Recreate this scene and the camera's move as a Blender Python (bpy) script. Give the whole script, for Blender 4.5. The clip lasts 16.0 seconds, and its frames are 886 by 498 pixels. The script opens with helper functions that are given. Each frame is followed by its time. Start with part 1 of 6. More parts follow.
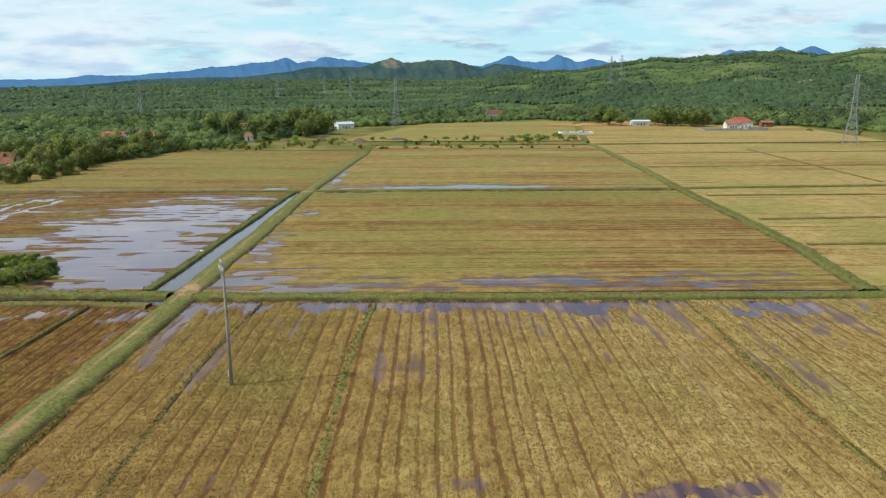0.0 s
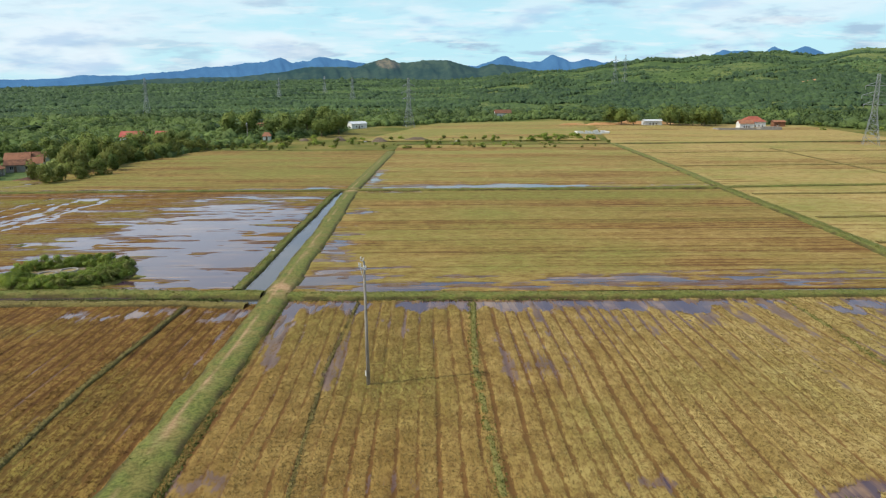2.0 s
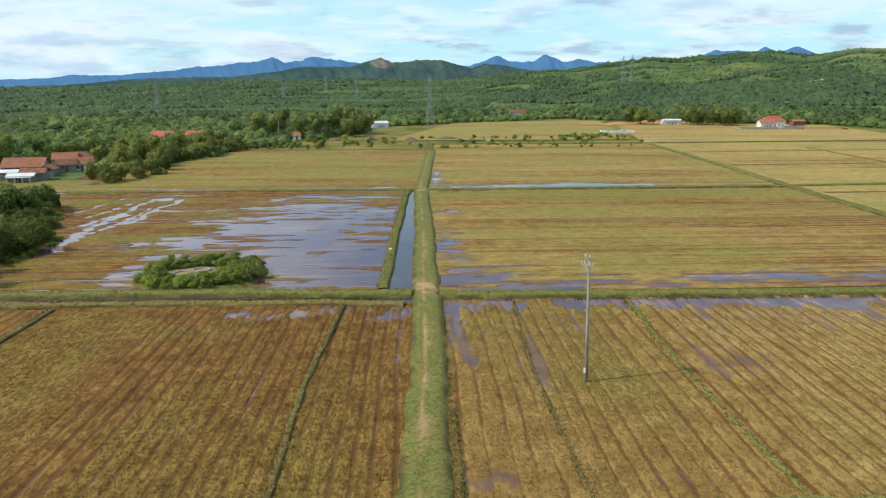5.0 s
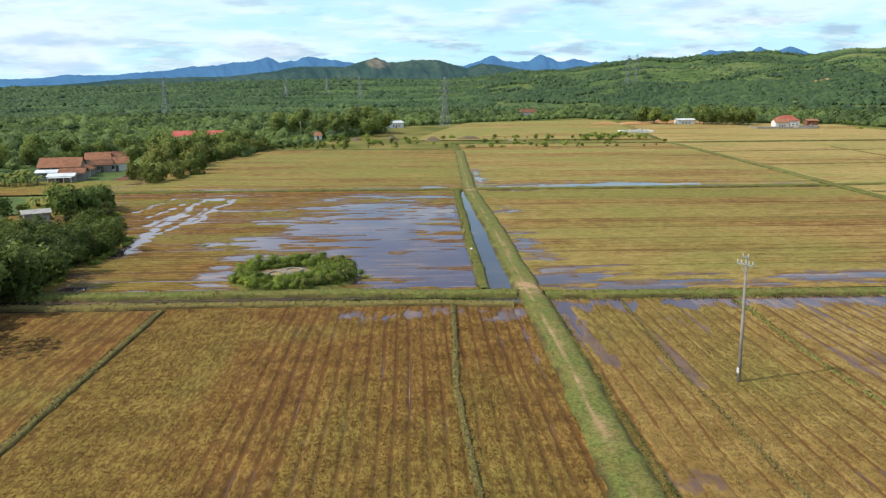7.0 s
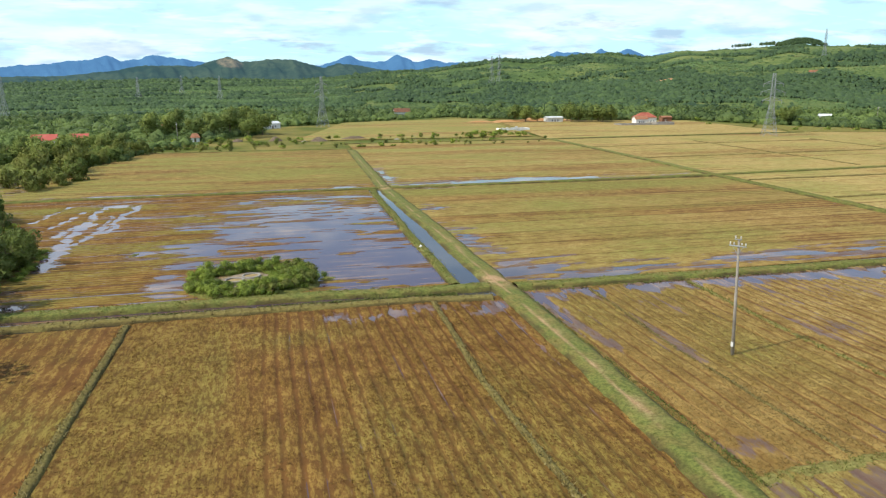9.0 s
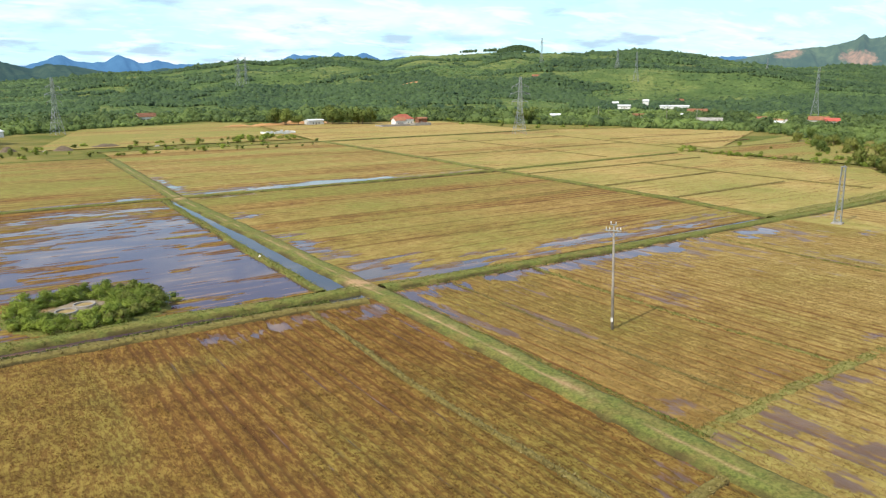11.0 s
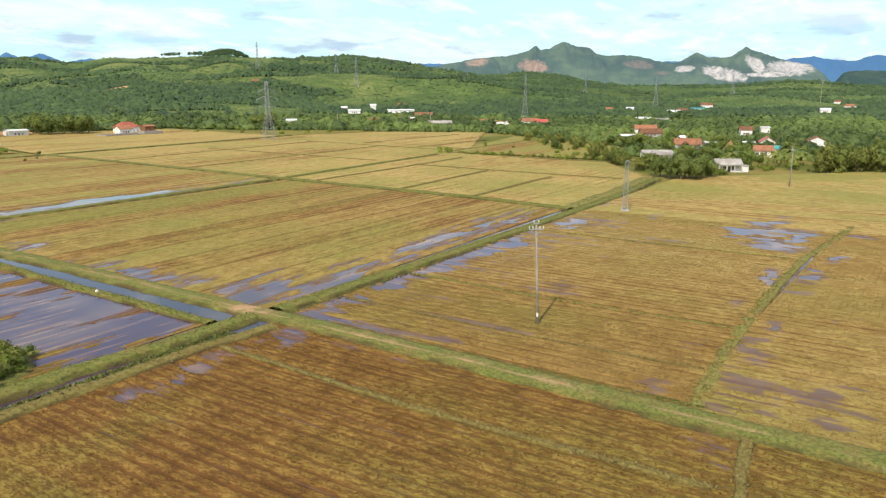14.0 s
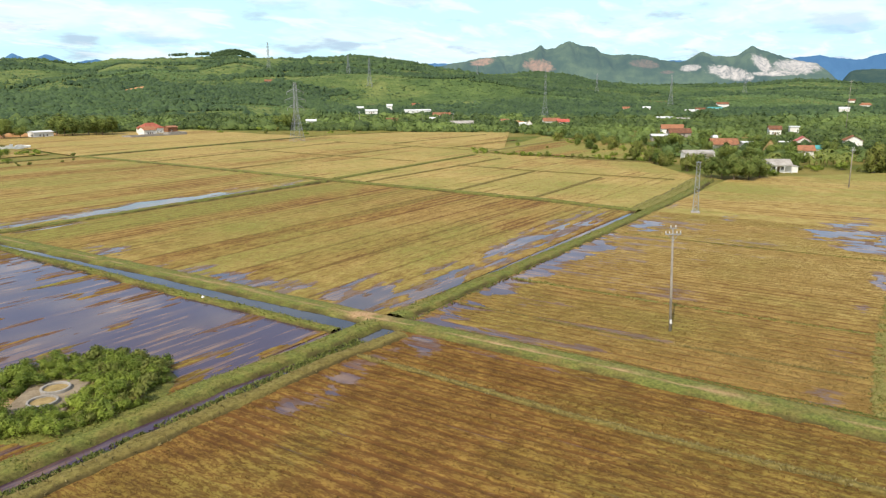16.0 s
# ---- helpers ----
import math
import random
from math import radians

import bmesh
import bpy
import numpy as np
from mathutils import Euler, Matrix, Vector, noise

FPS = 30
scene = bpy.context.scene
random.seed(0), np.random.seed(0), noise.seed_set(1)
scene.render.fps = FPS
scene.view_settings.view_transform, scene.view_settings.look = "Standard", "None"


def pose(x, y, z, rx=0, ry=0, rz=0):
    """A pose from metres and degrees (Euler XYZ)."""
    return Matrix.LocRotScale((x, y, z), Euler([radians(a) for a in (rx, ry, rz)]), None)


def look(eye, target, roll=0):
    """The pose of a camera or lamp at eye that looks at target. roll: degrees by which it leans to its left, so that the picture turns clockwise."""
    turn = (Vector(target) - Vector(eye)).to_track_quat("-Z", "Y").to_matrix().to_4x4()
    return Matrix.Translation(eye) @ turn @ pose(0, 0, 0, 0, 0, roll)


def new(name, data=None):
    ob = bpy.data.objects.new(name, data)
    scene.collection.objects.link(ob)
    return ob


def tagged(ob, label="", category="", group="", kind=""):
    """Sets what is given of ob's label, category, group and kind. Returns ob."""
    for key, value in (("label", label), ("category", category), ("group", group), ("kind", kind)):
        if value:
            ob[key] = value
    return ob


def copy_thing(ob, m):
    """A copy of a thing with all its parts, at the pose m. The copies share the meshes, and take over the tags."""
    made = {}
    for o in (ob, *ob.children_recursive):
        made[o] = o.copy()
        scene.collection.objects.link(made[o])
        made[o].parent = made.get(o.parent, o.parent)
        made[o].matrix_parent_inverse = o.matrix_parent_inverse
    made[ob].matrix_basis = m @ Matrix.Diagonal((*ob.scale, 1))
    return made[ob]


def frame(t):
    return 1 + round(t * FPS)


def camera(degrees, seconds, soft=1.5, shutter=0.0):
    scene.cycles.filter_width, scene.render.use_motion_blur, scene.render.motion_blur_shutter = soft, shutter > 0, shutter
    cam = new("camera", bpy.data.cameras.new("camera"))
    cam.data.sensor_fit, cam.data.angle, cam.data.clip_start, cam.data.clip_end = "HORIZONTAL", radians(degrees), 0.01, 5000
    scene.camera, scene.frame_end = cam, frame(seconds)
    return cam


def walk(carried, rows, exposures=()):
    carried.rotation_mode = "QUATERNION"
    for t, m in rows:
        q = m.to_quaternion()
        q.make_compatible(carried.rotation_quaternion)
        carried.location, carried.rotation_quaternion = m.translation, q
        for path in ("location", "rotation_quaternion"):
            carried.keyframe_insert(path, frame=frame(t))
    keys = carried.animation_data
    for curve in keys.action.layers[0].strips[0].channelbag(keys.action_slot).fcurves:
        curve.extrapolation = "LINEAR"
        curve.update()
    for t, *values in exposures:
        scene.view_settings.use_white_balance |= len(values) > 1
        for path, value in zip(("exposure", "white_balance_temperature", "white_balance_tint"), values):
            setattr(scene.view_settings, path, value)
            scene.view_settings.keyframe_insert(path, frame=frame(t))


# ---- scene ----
cam = camera(63.4, 16.0, 1.25)
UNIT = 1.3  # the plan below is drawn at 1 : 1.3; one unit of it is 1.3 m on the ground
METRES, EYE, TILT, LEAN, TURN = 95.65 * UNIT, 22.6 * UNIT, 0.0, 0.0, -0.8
ROWS = [
    (0.0, 0.0, 0.0, 0.0, -0.04, -12.86, 0.15),
    (0.5, -0.0293, 0.0013, -0.0005, -0.19, -12.87, 0.15),
    (1.0, -0.0585, 0.0026, -0.0012, -0.34, -12.87, 0.16),
    (1.5, -0.0874, 0.0039, -0.002, -0.48, -12.86, 0.16),
    (2.0, -0.1163, 0.0048, -0.0027, -0.62, -12.85, 0.16),
    (2.5, -0.1453, 0.0055, -0.0034, -0.76, -12.85, 0.16),
    (3.0, -0.1744, 0.0059, -0.0038, -0.91, -12.86, 0.16),
    (3.5, -0.2022, 0.0064, -0.004, -1.02, -12.87, 0.13),
    (4.0, -0.2338, 0.0059, -0.0039, -1.13, -12.85, 0.12),
    (6.5, -0.3922, 0.0134, -0.0042, -1.85, -12.88, 0.17),
    (7.0, -0.4235, 0.0157, -0.005, -1.99, -12.87, 0.16),
    (7.5, -0.4543, 0.0177, -0.0059, -2.52, -12.86, 0.18),
    (8.0, -0.4846, 0.0201, -0.0067, -4.11, -12.89, 0.2),
    (8.5, -0.5154, 0.0233, -0.0074, -8.22, -12.88, 0.2),
    (9.0, -0.5457, 0.0298, -0.0079, -13.21, -12.9, 0.2),
    (11.5, -0.6887, 0.1069, -0.0105, -38.45, -12.67, 0.16),
    (12.0, -0.7132, 0.1287, -0.0108, -43.4, -12.61, 0.16),
    (12.5, -0.7359, 0.1523, -0.0107, -48.2, -12.57, 0.2),
    (13.0, -0.7549, 0.1791, -0.0105, -51.99, -12.63, 0.2),
    (13.5, -0.7708, 0.2082, -0.0104, -55.01, -12.53, 0.21),
    (14.0, -0.7857, 0.2385, -0.0099, -56.11, -12.42, 0.18),
    (14.5, -0.8009, 0.268, -0.0094, -56.12, -12.38, 0.19),
    (15.0, -0.8154, 0.2966, -0.0088, -56.04, -12.44, 0.24),
    (15.5, -0.8287, 0.3246, -0.0082, -55.97, -12.46, 0.23),
    (16.0, -0.8402, 0.3504, -0.0074, -55.91, -12.44, 0.33),
]
EXPOSURES = ((0.0, -0.26, 6400, 8), (3.5, -0.21, 6400, 8), (7.0, -0.09, 6400, 8), (9.0, 0.04, 6450, 8), (12.5, 0.16, 6800, 10), (14.0, 0.07, 6900, 12), (16.0, 0.05, 6850, 11))
walk(cam, [(t, pose(0, 0, EYE, TILT, LEAN, TURN) @ pose(METRES * x, METRES * y, METRES * z, 90 + pitch, roll, yaw)) for t, x, y, z, yaw, pitch, roll in ROWS], EXPOSURES)

CX, CY = -40.0, 20.0  # middle of the flight, for bearings

# ---- world and sun ----
SUN_DIR = Vector((0.975, 0.19, -1.0)).normalized()
world = bpy.data.worlds.new("sky")
scene.world = world
world.use_nodes = True
wn, wl = world.node_tree.nodes, world.node_tree.links
wn.clear()


def wnode(kind, **kw):
    n = wn.new(kind)
    for k, v in kw.items():
        n.inputs[k].default_value = v
    return n


def wmath(op, a, b=0.0, clamp=False):
    n = wn.new("ShaderNodeMath")
    n.operation, n.use_clamp = op, clamp
    for i, v in enumerate((a, b)):
        if isinstance(v, (int, float)):
            n.inputs[i].default_value = v
        else:
            wl.new(v, n.inputs[i])
    return n.outputs[0]


sky = wn.new("ShaderNodeTexSky")
sky.sky_type, sky.sun_disc = "NISHITA", False
sky.sun_elevation, sky.sun_rotation = radians(45), radians(-101)
sky.altitude, sky.air_density, sky.dust_density, sky.ozone_density = 20, 1.1, 0.7, 3.0
coord = wn.new("ShaderNodeTexCoord")
sep = wn.new("ShaderNodeSeparateXYZ")
wl.new(coord.outputs["Generated"], sep.inputs[0])
up = wmath("ADD", wmath("MAXIMUM", sep.outputs[2], 0.0), 0.17)
comb = wn.new("ShaderNodeCombineXYZ")
wl.new(wmath("DIVIDE", sep.outputs[0], up), comb.inputs[0])
wl.new(wmath("DIVIDE", sep.outputs[1], up), comb.inputs[1])
sheet = wnode("ShaderNodeTexNoise", Scale=0.9, Detail=7.0, Roughness=0.58, Distortion=0.35)
puffs = wnode("ShaderNodeTexNoise", Scale=2.6, Detail=6.0, Roughness=0.55)
wl.new(comb.outputs[0], sheet.inputs["Vector"])
shift = wn.new("ShaderNodeVectorMath")
shift.operation = "ADD"
shift.inputs[1].default_value = (7.3, 2.1, 4.0)
wl.new(comb.outputs[0], shift.inputs[0])
wl.new(shift.outputs[0], puffs.inputs["Vector"])


def wramp(fac, lo, hi):
    n = wn.new("ShaderNodeMapRange")
    n.interpolation_type = "SMOOTHSTEP"
    n.inputs[1].default_value, n.inputs[2].default_value = lo, hi
    wl.new(fac, n.inputs[0])
    return n.outputs[0]


west = wmath("SUBTRACT", 1.0, wramp(sep.outputs[0], -0.42, 0.02))
clearing = wmath("MULTIPLY", wramp(sep.outputs[2], 0.085, 0.17), wmath("SUBTRACT", 0.55, wmath("MULTIPLY", west, 0.45)))
cloud_mask = wmath("MULTIPLY", wramp(wmath("ADD", sheet.outputs["Fac"], wmath("MULTIPLY", west, 0.10)), 0.46, 0.68), wmath("SUBTRACT", 1.0, clearing))
low_sky = wmath("SUBTRACT", 1.0, wramp(sep.outputs[2], 0.02, 0.09))
grey_mask = wramp(wmath("ADD", puffs.outputs["Fac"], wmath("MULTIPLY", low_sky, 0.08)), 0.55, 0.70)
wisps = wnode("ShaderNodeTexNoise", Scale=3.0, Detail=6.0, Roughness=0.55, Distortion=0.4)
drawn = wn.new("ShaderNodeVectorMath")
drawn.operation = "MULTIPLY"
drawn.inputs[1].default_value = (1.0, 1.7, 1.0)
wl.new(shift.outputs[0], drawn.inputs[0])
wl.new(drawn.outputs[0], wisps.inputs["Vector"])
strength = wn.new("ShaderNodeVectorMath")
strength.operation = "SCALE"
strength.inputs[3].default_value = 0.15
wl.new(sky.outputs[0], strength.inputs[0])


def wmix(fac, a, b):
    n = wn.new("ShaderNodeMix")
    n.data_type = "RGBA"
    for i, v in ((6, a), (7, b)):
        if isinstance(v, tuple):
            n.inputs[i].default_value = v
        else:
            wl.new(v, n.inputs[i])
    if isinstance(fac, float):
        n.inputs[0].default_value = fac
    else:
        wl.new(fac, n.inputs[0])
    return n.outputs[2]


thin = wmath("SUBTRACT", 0.88, wmath("MULTIPLY", wramp(sep.outputs[2], 0.085, 0.18), 0.86))
clear = wmix(wmath("MULTIPLY", wramp(sep.outputs[2], 0.10, 0.26), 0.35), strength.outputs[0], (0.48, 0.66, 1.00, 1))
veil = wmix(thin, clear, (0.60, 0.97, 1.10, 1))
clouded = wmix(wmath("MULTIPLY", cloud_mask, 0.62), veil, (0.95, 1.03, 1.11, 1))
clouded = wmix(wmath("MULTIPLY", grey_mask, wmath("SUBTRACT", 0.75, wmath("MULTIPLY", west, 0.4))), clouded, (0.42, 0.56, 0.76, 1))
clouded = wmix(wmath("MULTIPLY", wramp(wisps.outputs["Fac"], 0.50, 0.68), 0.50), clouded, (1.00, 1.06, 1.10, 1))
clouded = wmix(wmath("MULTIPLY", wmath("MULTIPLY", wramp(wmath("SUBTRACT", 1.0, wisps.outputs["Fac"]), 0.54, 0.68), wramp(sheet.outputs["Fac"], 0.40, 0.55)), 0.28), clouded, (0.50, 0.66, 0.88, 1))
# small heaped clouds low in the sky: white tops over blue-grey undersides
in_band = wmath("MULTIPLY", wramp(sep.outputs[2], 0.0, 0.02), wmath("SUBTRACT", 1.0, wmath("MULTIPLY", wramp(sep.outputs[2], 0.07, 0.15), 0.55)))
for lift, lo, hi, share, tone in ((-0.012, 0.52, 0.66, 0.6, (0.96, 1.05, 1.12, 1)), (0.0, 0.57, 0.69, 0.55, (0.42, 0.62, 0.90, 1))):
    heap_at = wn.new("ShaderNodeVectorMath")
    heap_at.operation = "MULTIPLY_ADD"
    heap_at.inputs[1].default_value, heap_at.inputs[2].default_value = (1.0, 1.0, 4.2), (3.1, 1.7, 4.2 * lift)
    wl.new(coord.outputs["Generated"], heap_at.inputs[0])
    heaps = wnode("ShaderNodeTexNoise", Scale=6.4, Detail=6.0, Roughness=0.52)
    wl.new(heap_at.outputs[0], heaps.inputs["Vector"])
    clouded = wmix(wmath("MULTIPLY", wmath("MULTIPLY", wramp(heaps.outputs["Fac"], lo, hi), in_band), share), clouded, tone)
# the western sky above, bright with thin cloud round the sun
clouded = wmix(wmath("MULTIPLY", wmath("MULTIPLY", west, wramp(sep.outputs[2], 0.09, 0.17)), wmath("SUBTRACT", 1.0, wramp(sep.outputs[2], 0.45, 0.7))), clouded, (1.00, 1.13, 1.30, 1))
bg = wn.new("ShaderNodeBackground")
wl.new(clouded, bg.inputs["Color"])
bg.inputs["Strength"].default_value = 1.06
out = wn.new("ShaderNodeOutputWorld")
wl.new(bg.outputs[0], out.inputs["Surface"])

sun = new("sun", bpy.data.lights.new("sun", "SUN"))
sun.data.energy, sun.data.angle, sun.data.color = 4.4, radians(0.6), (1.0, 0.94, 0.84)
sun.matrix_world = look((0, 0, 0), SUN_DIR)


# ---- materials ----
class Mat:
    """A principled material with a few short ways to wire it."""

    def __init__(self, name, rough=0.9, metal=0.0, spec=0.3):
        self.m = bpy.data.materials.new(name)
        self.m.use_nodes = True
        self.n, self.l = self.m.node_tree.nodes, self.m.node_tree.links
        self.b = self.n["Principled BSDF"]
        self.b.inputs["Roughness"].default_value = rough
        self.b.inputs["Metallic"].default_value = metal
        self.b.inputs["Specular IOR Level"].default_value = spec
        geo = self.n.new("ShaderNodeNewGeometry")
        plan = self.n.new("ShaderNodeVectorMath")
        plan.operation = "SCALE"
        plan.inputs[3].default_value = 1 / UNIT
        self.l.new(geo.outputs["Position"], plan.inputs[0])
        self.pos, self.island = plan.outputs[0], geo.outputs["Random Per Island"]
        self.normal = geo.outputs["Normal"]
        self.obj = self.n.new("ShaderNodeObjectInfo").outputs["Random"]

    def put(self, sock, v):
        if isinstance(v, (int, float)):
            sock.default_value = v
        elif isinstance(v, tuple):
            sock.default_value = (*v, 1) if len(v) == 3 and sock.type == "RGBA" else v
        else:
            self.l.new(v, sock)

    def noise(self, scale, detail=4.0, rough=0.6, stretch=(1, 1, 1), at=None, dist=0.0):
        t = self.n.new("ShaderNodeTexNoise")
        t.inputs["Scale"].default_value, t.inputs["Detail"].default_value = scale, detail
        t.inputs["Roughness"].default_value, t.inputs["Distortion"].default_value = rough, dist
        v = self.n.new("ShaderNodeVectorMath")
        v.operation = "MULTIPLY"
        v.inputs[1].default_value = stretch
        self.l.new(at or self.pos, v.inputs[0])
        self.l.new(v.outputs[0], t.inputs["Vector"])
        return t.outputs["Fac"]

    def ramp(self, fac, lo, hi, a=0.0, b=1.0):
        n = self.n.new("ShaderNodeMapRange")
        n.interpolation_type = "SMOOTHSTEP"
        for i, v in ((1, lo), (2, hi), (3, a), (4, b)):
            n.inputs[i].default_value = v
        self.put(n.inputs[0], fac)
        return n.outputs[0]

    def mix(self, fac, a, b):
        n = self.n.new("ShaderNodeMix")
        n.data_type = "RGBA"
        self.put(n.inputs[0], fac), self.put(n.inputs[6], a), self.put(n.inputs[7], b)
        return n.outputs[2]

    def math(self, op, a, b=0.0, clamp=False):
        n = self.n.new("ShaderNodeMath")
        n.operation, n.use_clamp = op, clamp
        self.put(n.inputs[0], a), self.put(n.inputs[1], b)
        return n.outputs[0]

    def attr(self, name):
        n = self.n.new("ShaderNodeAttribute")
        n.attribute_name = name
        return n.outputs["Fac"]

    def color(self, v):
        self.put(self.b.inputs["Base Color"], v)
        return self

    def rough(self, v):
        self.put(self.b.inputs["Roughness"], v)
        return self

    def glowing_through(self, share):
        """Lets light pass through thin leaves, as well as off them."""
        t, m = self.n.new("ShaderNodeBsdfTranslucent"), self.n.new("ShaderNodeMixShader")
        self.l.new(self.b.inputs["Base Color"].links[0].from_socket, t.inputs["Color"])
        m.inputs[0].default_value = share
        self.l.new(self.b.outputs[0], m.inputs[1]), self.l.new(t.outputs[0], m.inputs[2])
        self.l.new(m.outputs[0], self.n["Material Output"].inputs["Surface"])
        return self

    def bump(self, h, strength=0.5, dist=0.05):
        n = self.n.new("ShaderNodeBump")
        n.inputs["Strength"].default_value, n.inputs["Distance"].default_value = strength, dist
        self.l.new(h, n.inputs["Height"])
        self.l.new(n.outputs[0], self.b.inputs["Normal"])
        return self


def plain(name, a, b, scale=2.0, rough=0.8, metal=0.0, bump=0.0, fine=9.0, vary=0.0):
    """Two tones at two scales, with a little relief."""
    k = Mat(name, rough, metal)
    big, small = k.noise(scale), k.noise(scale * fine, 3.0)
    fac = k.math("ADD", k.math("MULTIPLY", k.ramp(big, 0.35, 0.65), 0.65), k.math("MULTIPLY", k.ramp(small, 0.35, 0.65), 0.35))
    if vary:
        fac = k.math("ADD", fac, k.math("MULTIPLY", k.math("SUBTRACT", k.obj, 0.5), vary), True)
    k.color(k.mix(fac, a, b))
    if bump:
        k.bump(small, bump, 0.04)
    return k.m


def leaf_mat(name, a, b, c, patch=0.02, leaf=0.9, by_tree=False):
    """Leaves: patches by stand, tone by tree, flecks by spray."""
    k = Mat(name, 0.7, 0.0, 0.2)
    stand, tree, fleck = k.noise(patch, 3.0), k.noise(0.13, 2.0), k.noise(leaf, 4.0, 0.65)
    f = k.math("ADD", k.math("MULTIPLY", k.ramp(stand, 0.43, 0.57), 0.6), k.math("MULTIPLY", k.ramp(tree, 0.35, 0.65), 0.25))
    if by_tree:
        f = k.math("ADD", k.math("MULTIPLY", f, 0.3), k.math("MULTIPLY", k.attr("tone"), 0.75))
    else:
        f = k.math("ADD", f, k.math("MULTIPLY", k.math("SUBTRACT", k.obj, 0.5), 0.5))
    f = k.math("ADD", f, k.math("MULTIPLY", k.math("SUBTRACT", k.island, 0.4), 0.35), True)
    tone = k.mix(f, a, b)
    k.color(k.mix(k.math("MULTIPLY", k.ramp(fleck, 0.40, 0.62), 0.45), tone, c))
    k.bump(fleck, 0.9, 0.6)
    k.glowing_through(0.3)
    return k.m


def field_mat(name, grain_way):
    """Cut straw lying along the rows over reddish mud."""
    k = Mat(name, 0.95, 0.0, 0.12)
    straw, weed, wet, pale = k.attr("straw"), k.attr("weed"), k.attr("wet"), k.attr("pale")
    fine = k.noise(2.9, 5.0, 0.68, grain_way)
    mid = k.noise(0.35, 4.0, 0.6)
    grain = k.noise(8.0, 3.0, 0.7, grain_way)
    tuft = k.ramp(k.math("ADD", k.math("MULTIPLY", fine, 0.6), k.math("MULTIPLY", grain, 0.4)), 0.42, 0.58)
    gold = k.mix(k.ramp(mid, 0.35, 0.65), (0.190, 0.104, 0.022), (0.278, 0.166, 0.040))
    gold = k.mix(pale, gold, k.mix(k.ramp(mid, 0.35, 0.65), (0.365, 0.260, 0.080), (0.455, 0.345, 0.124)))
    mud = k.mix(k.ramp(mid, 0.3, 0.7), (0.088, 0.040, 0.012), (0.150, 0.070, 0.019))
    rag = k.math("ADD", k.math("MULTIPLY", fine, 1.1), k.math("MULTIPLY", grain, 0.9))
    edge = k.ramp(k.math("ADD", straw, k.math("MULTIPLY", k.math("SUBTRACT", rag, 1.0), 1.2)), 0.16, 0.64)
    s = k.math("MULTIPLY", edge, k.math("ADD", k.math("MULTIPLY", tuft, 0.46), 0.54), True)
    mud = k.mix(k.math("MULTIPLY", pale, 0.45), mud, (0.25, 0.15, 0.05))
    base = k.mix(s, mud, gold)
    green = k.mix(tuft, (0.118, 0.122, 0.024), (0.222, 0.235, 0.050))
    base = k.mix(k.math("MULTIPLY", weed, k.math("ADD", k.math("MULTIPLY", tuft, 0.5), 0.45), True), base, green)
    soaked = k.ramp(k.math("ADD", wet, k.math("MULTIPLY", k.math("SUBTRACT", rag, 1.0), 1.5)), 0.30, 0.75)
    k.color(k.mix(k.math("MULTIPLY", soaked, 0.85, True), base, k.mix(k.ramp(mid, 0.3, 0.7), (0.092, 0.044, 0.027), (0.140, 0.074, 0.050))))
    k.rough(k.ramp(soaked, 0.2, 1.0, 0.95, 0.42))
    k.put(k.b.inputs["Specular IOR Level"], k.ramp(soaked, 0.2, 1.0, 0.12, 0.34))
    k.bump(k.math("ADD", fine, k.math("MULTIPLY", grain, 0.5)), 0.5, 0.045)
    return k.m


def grass_mat(name="bund_grass", lo=(0.082, 0.094, 0.019), hi=(0.182, 0.192, 0.042)):
    k = Mat(name, 0.9, 0.0, 0.2)
    fine, mid, big = k.noise(4.0, 5.0, 0.7), k.noise(0.6, 4.0), k.noise(0.09, 3.0)
    green = k.mix(k.ramp(fine, 0.35, 0.65), lo, hi)
    dry = k.mix(k.ramp(fine, 0.35, 0.65), (0.125, 0.102, 0.025), (0.228, 0.188, 0.053))
    base = k.mix(k.math("MULTIPLY", k.ramp(mid, 0.40, 0.64), k.ramp(big, 0.28, 0.60)), green, dry)
    soil = k.mix(k.ramp(fine, 0.3, 0.7), (0.31, 0.175, 0.080), (0.47, 0.31, 0.165))
    base = k.mix(k.attr("bare"), base, soil)
    # dark foot of the bank: bare earth, deepened to stand for its shade
    base = k.mix(k.attr("soil"), base, (0.052, 0.036, 0.014))
    k.color(base)
    k.bump(fine, 0.8, 0.10)
    return k.m


def water_mat(name, stretch, deep=(0.045, 0.030, 0.034), mud=0.6, lo=0.50, hi=0.68):
    """Shallow still water; the streaky bed shows through it."""
    k = Mat(name, 0.03, 0.0, 0.5)
    k.b.inputs["IOR"].default_value = 1.43
    rows = k.noise(1.0, 4.0, 0.6, stretch)
    patch = k.noise(0.10, 3.0, 0.6)
    bed = k.mix(k.ramp(k.noise(0.5), 0.35, 0.65), (0.19, 0.100, 0.050), (0.28, 0.165, 0.085))
    f = k.math("MULTIPLY", k.ramp(rows, lo, hi), k.ramp(patch, 0.30, 0.58))
    k.color(k.mix(k.math("MULTIPLY", f, mud), deep, bed))
    k.bump(k.noise(1.5, 3.0), 0.02, 0.02)
    return k.m


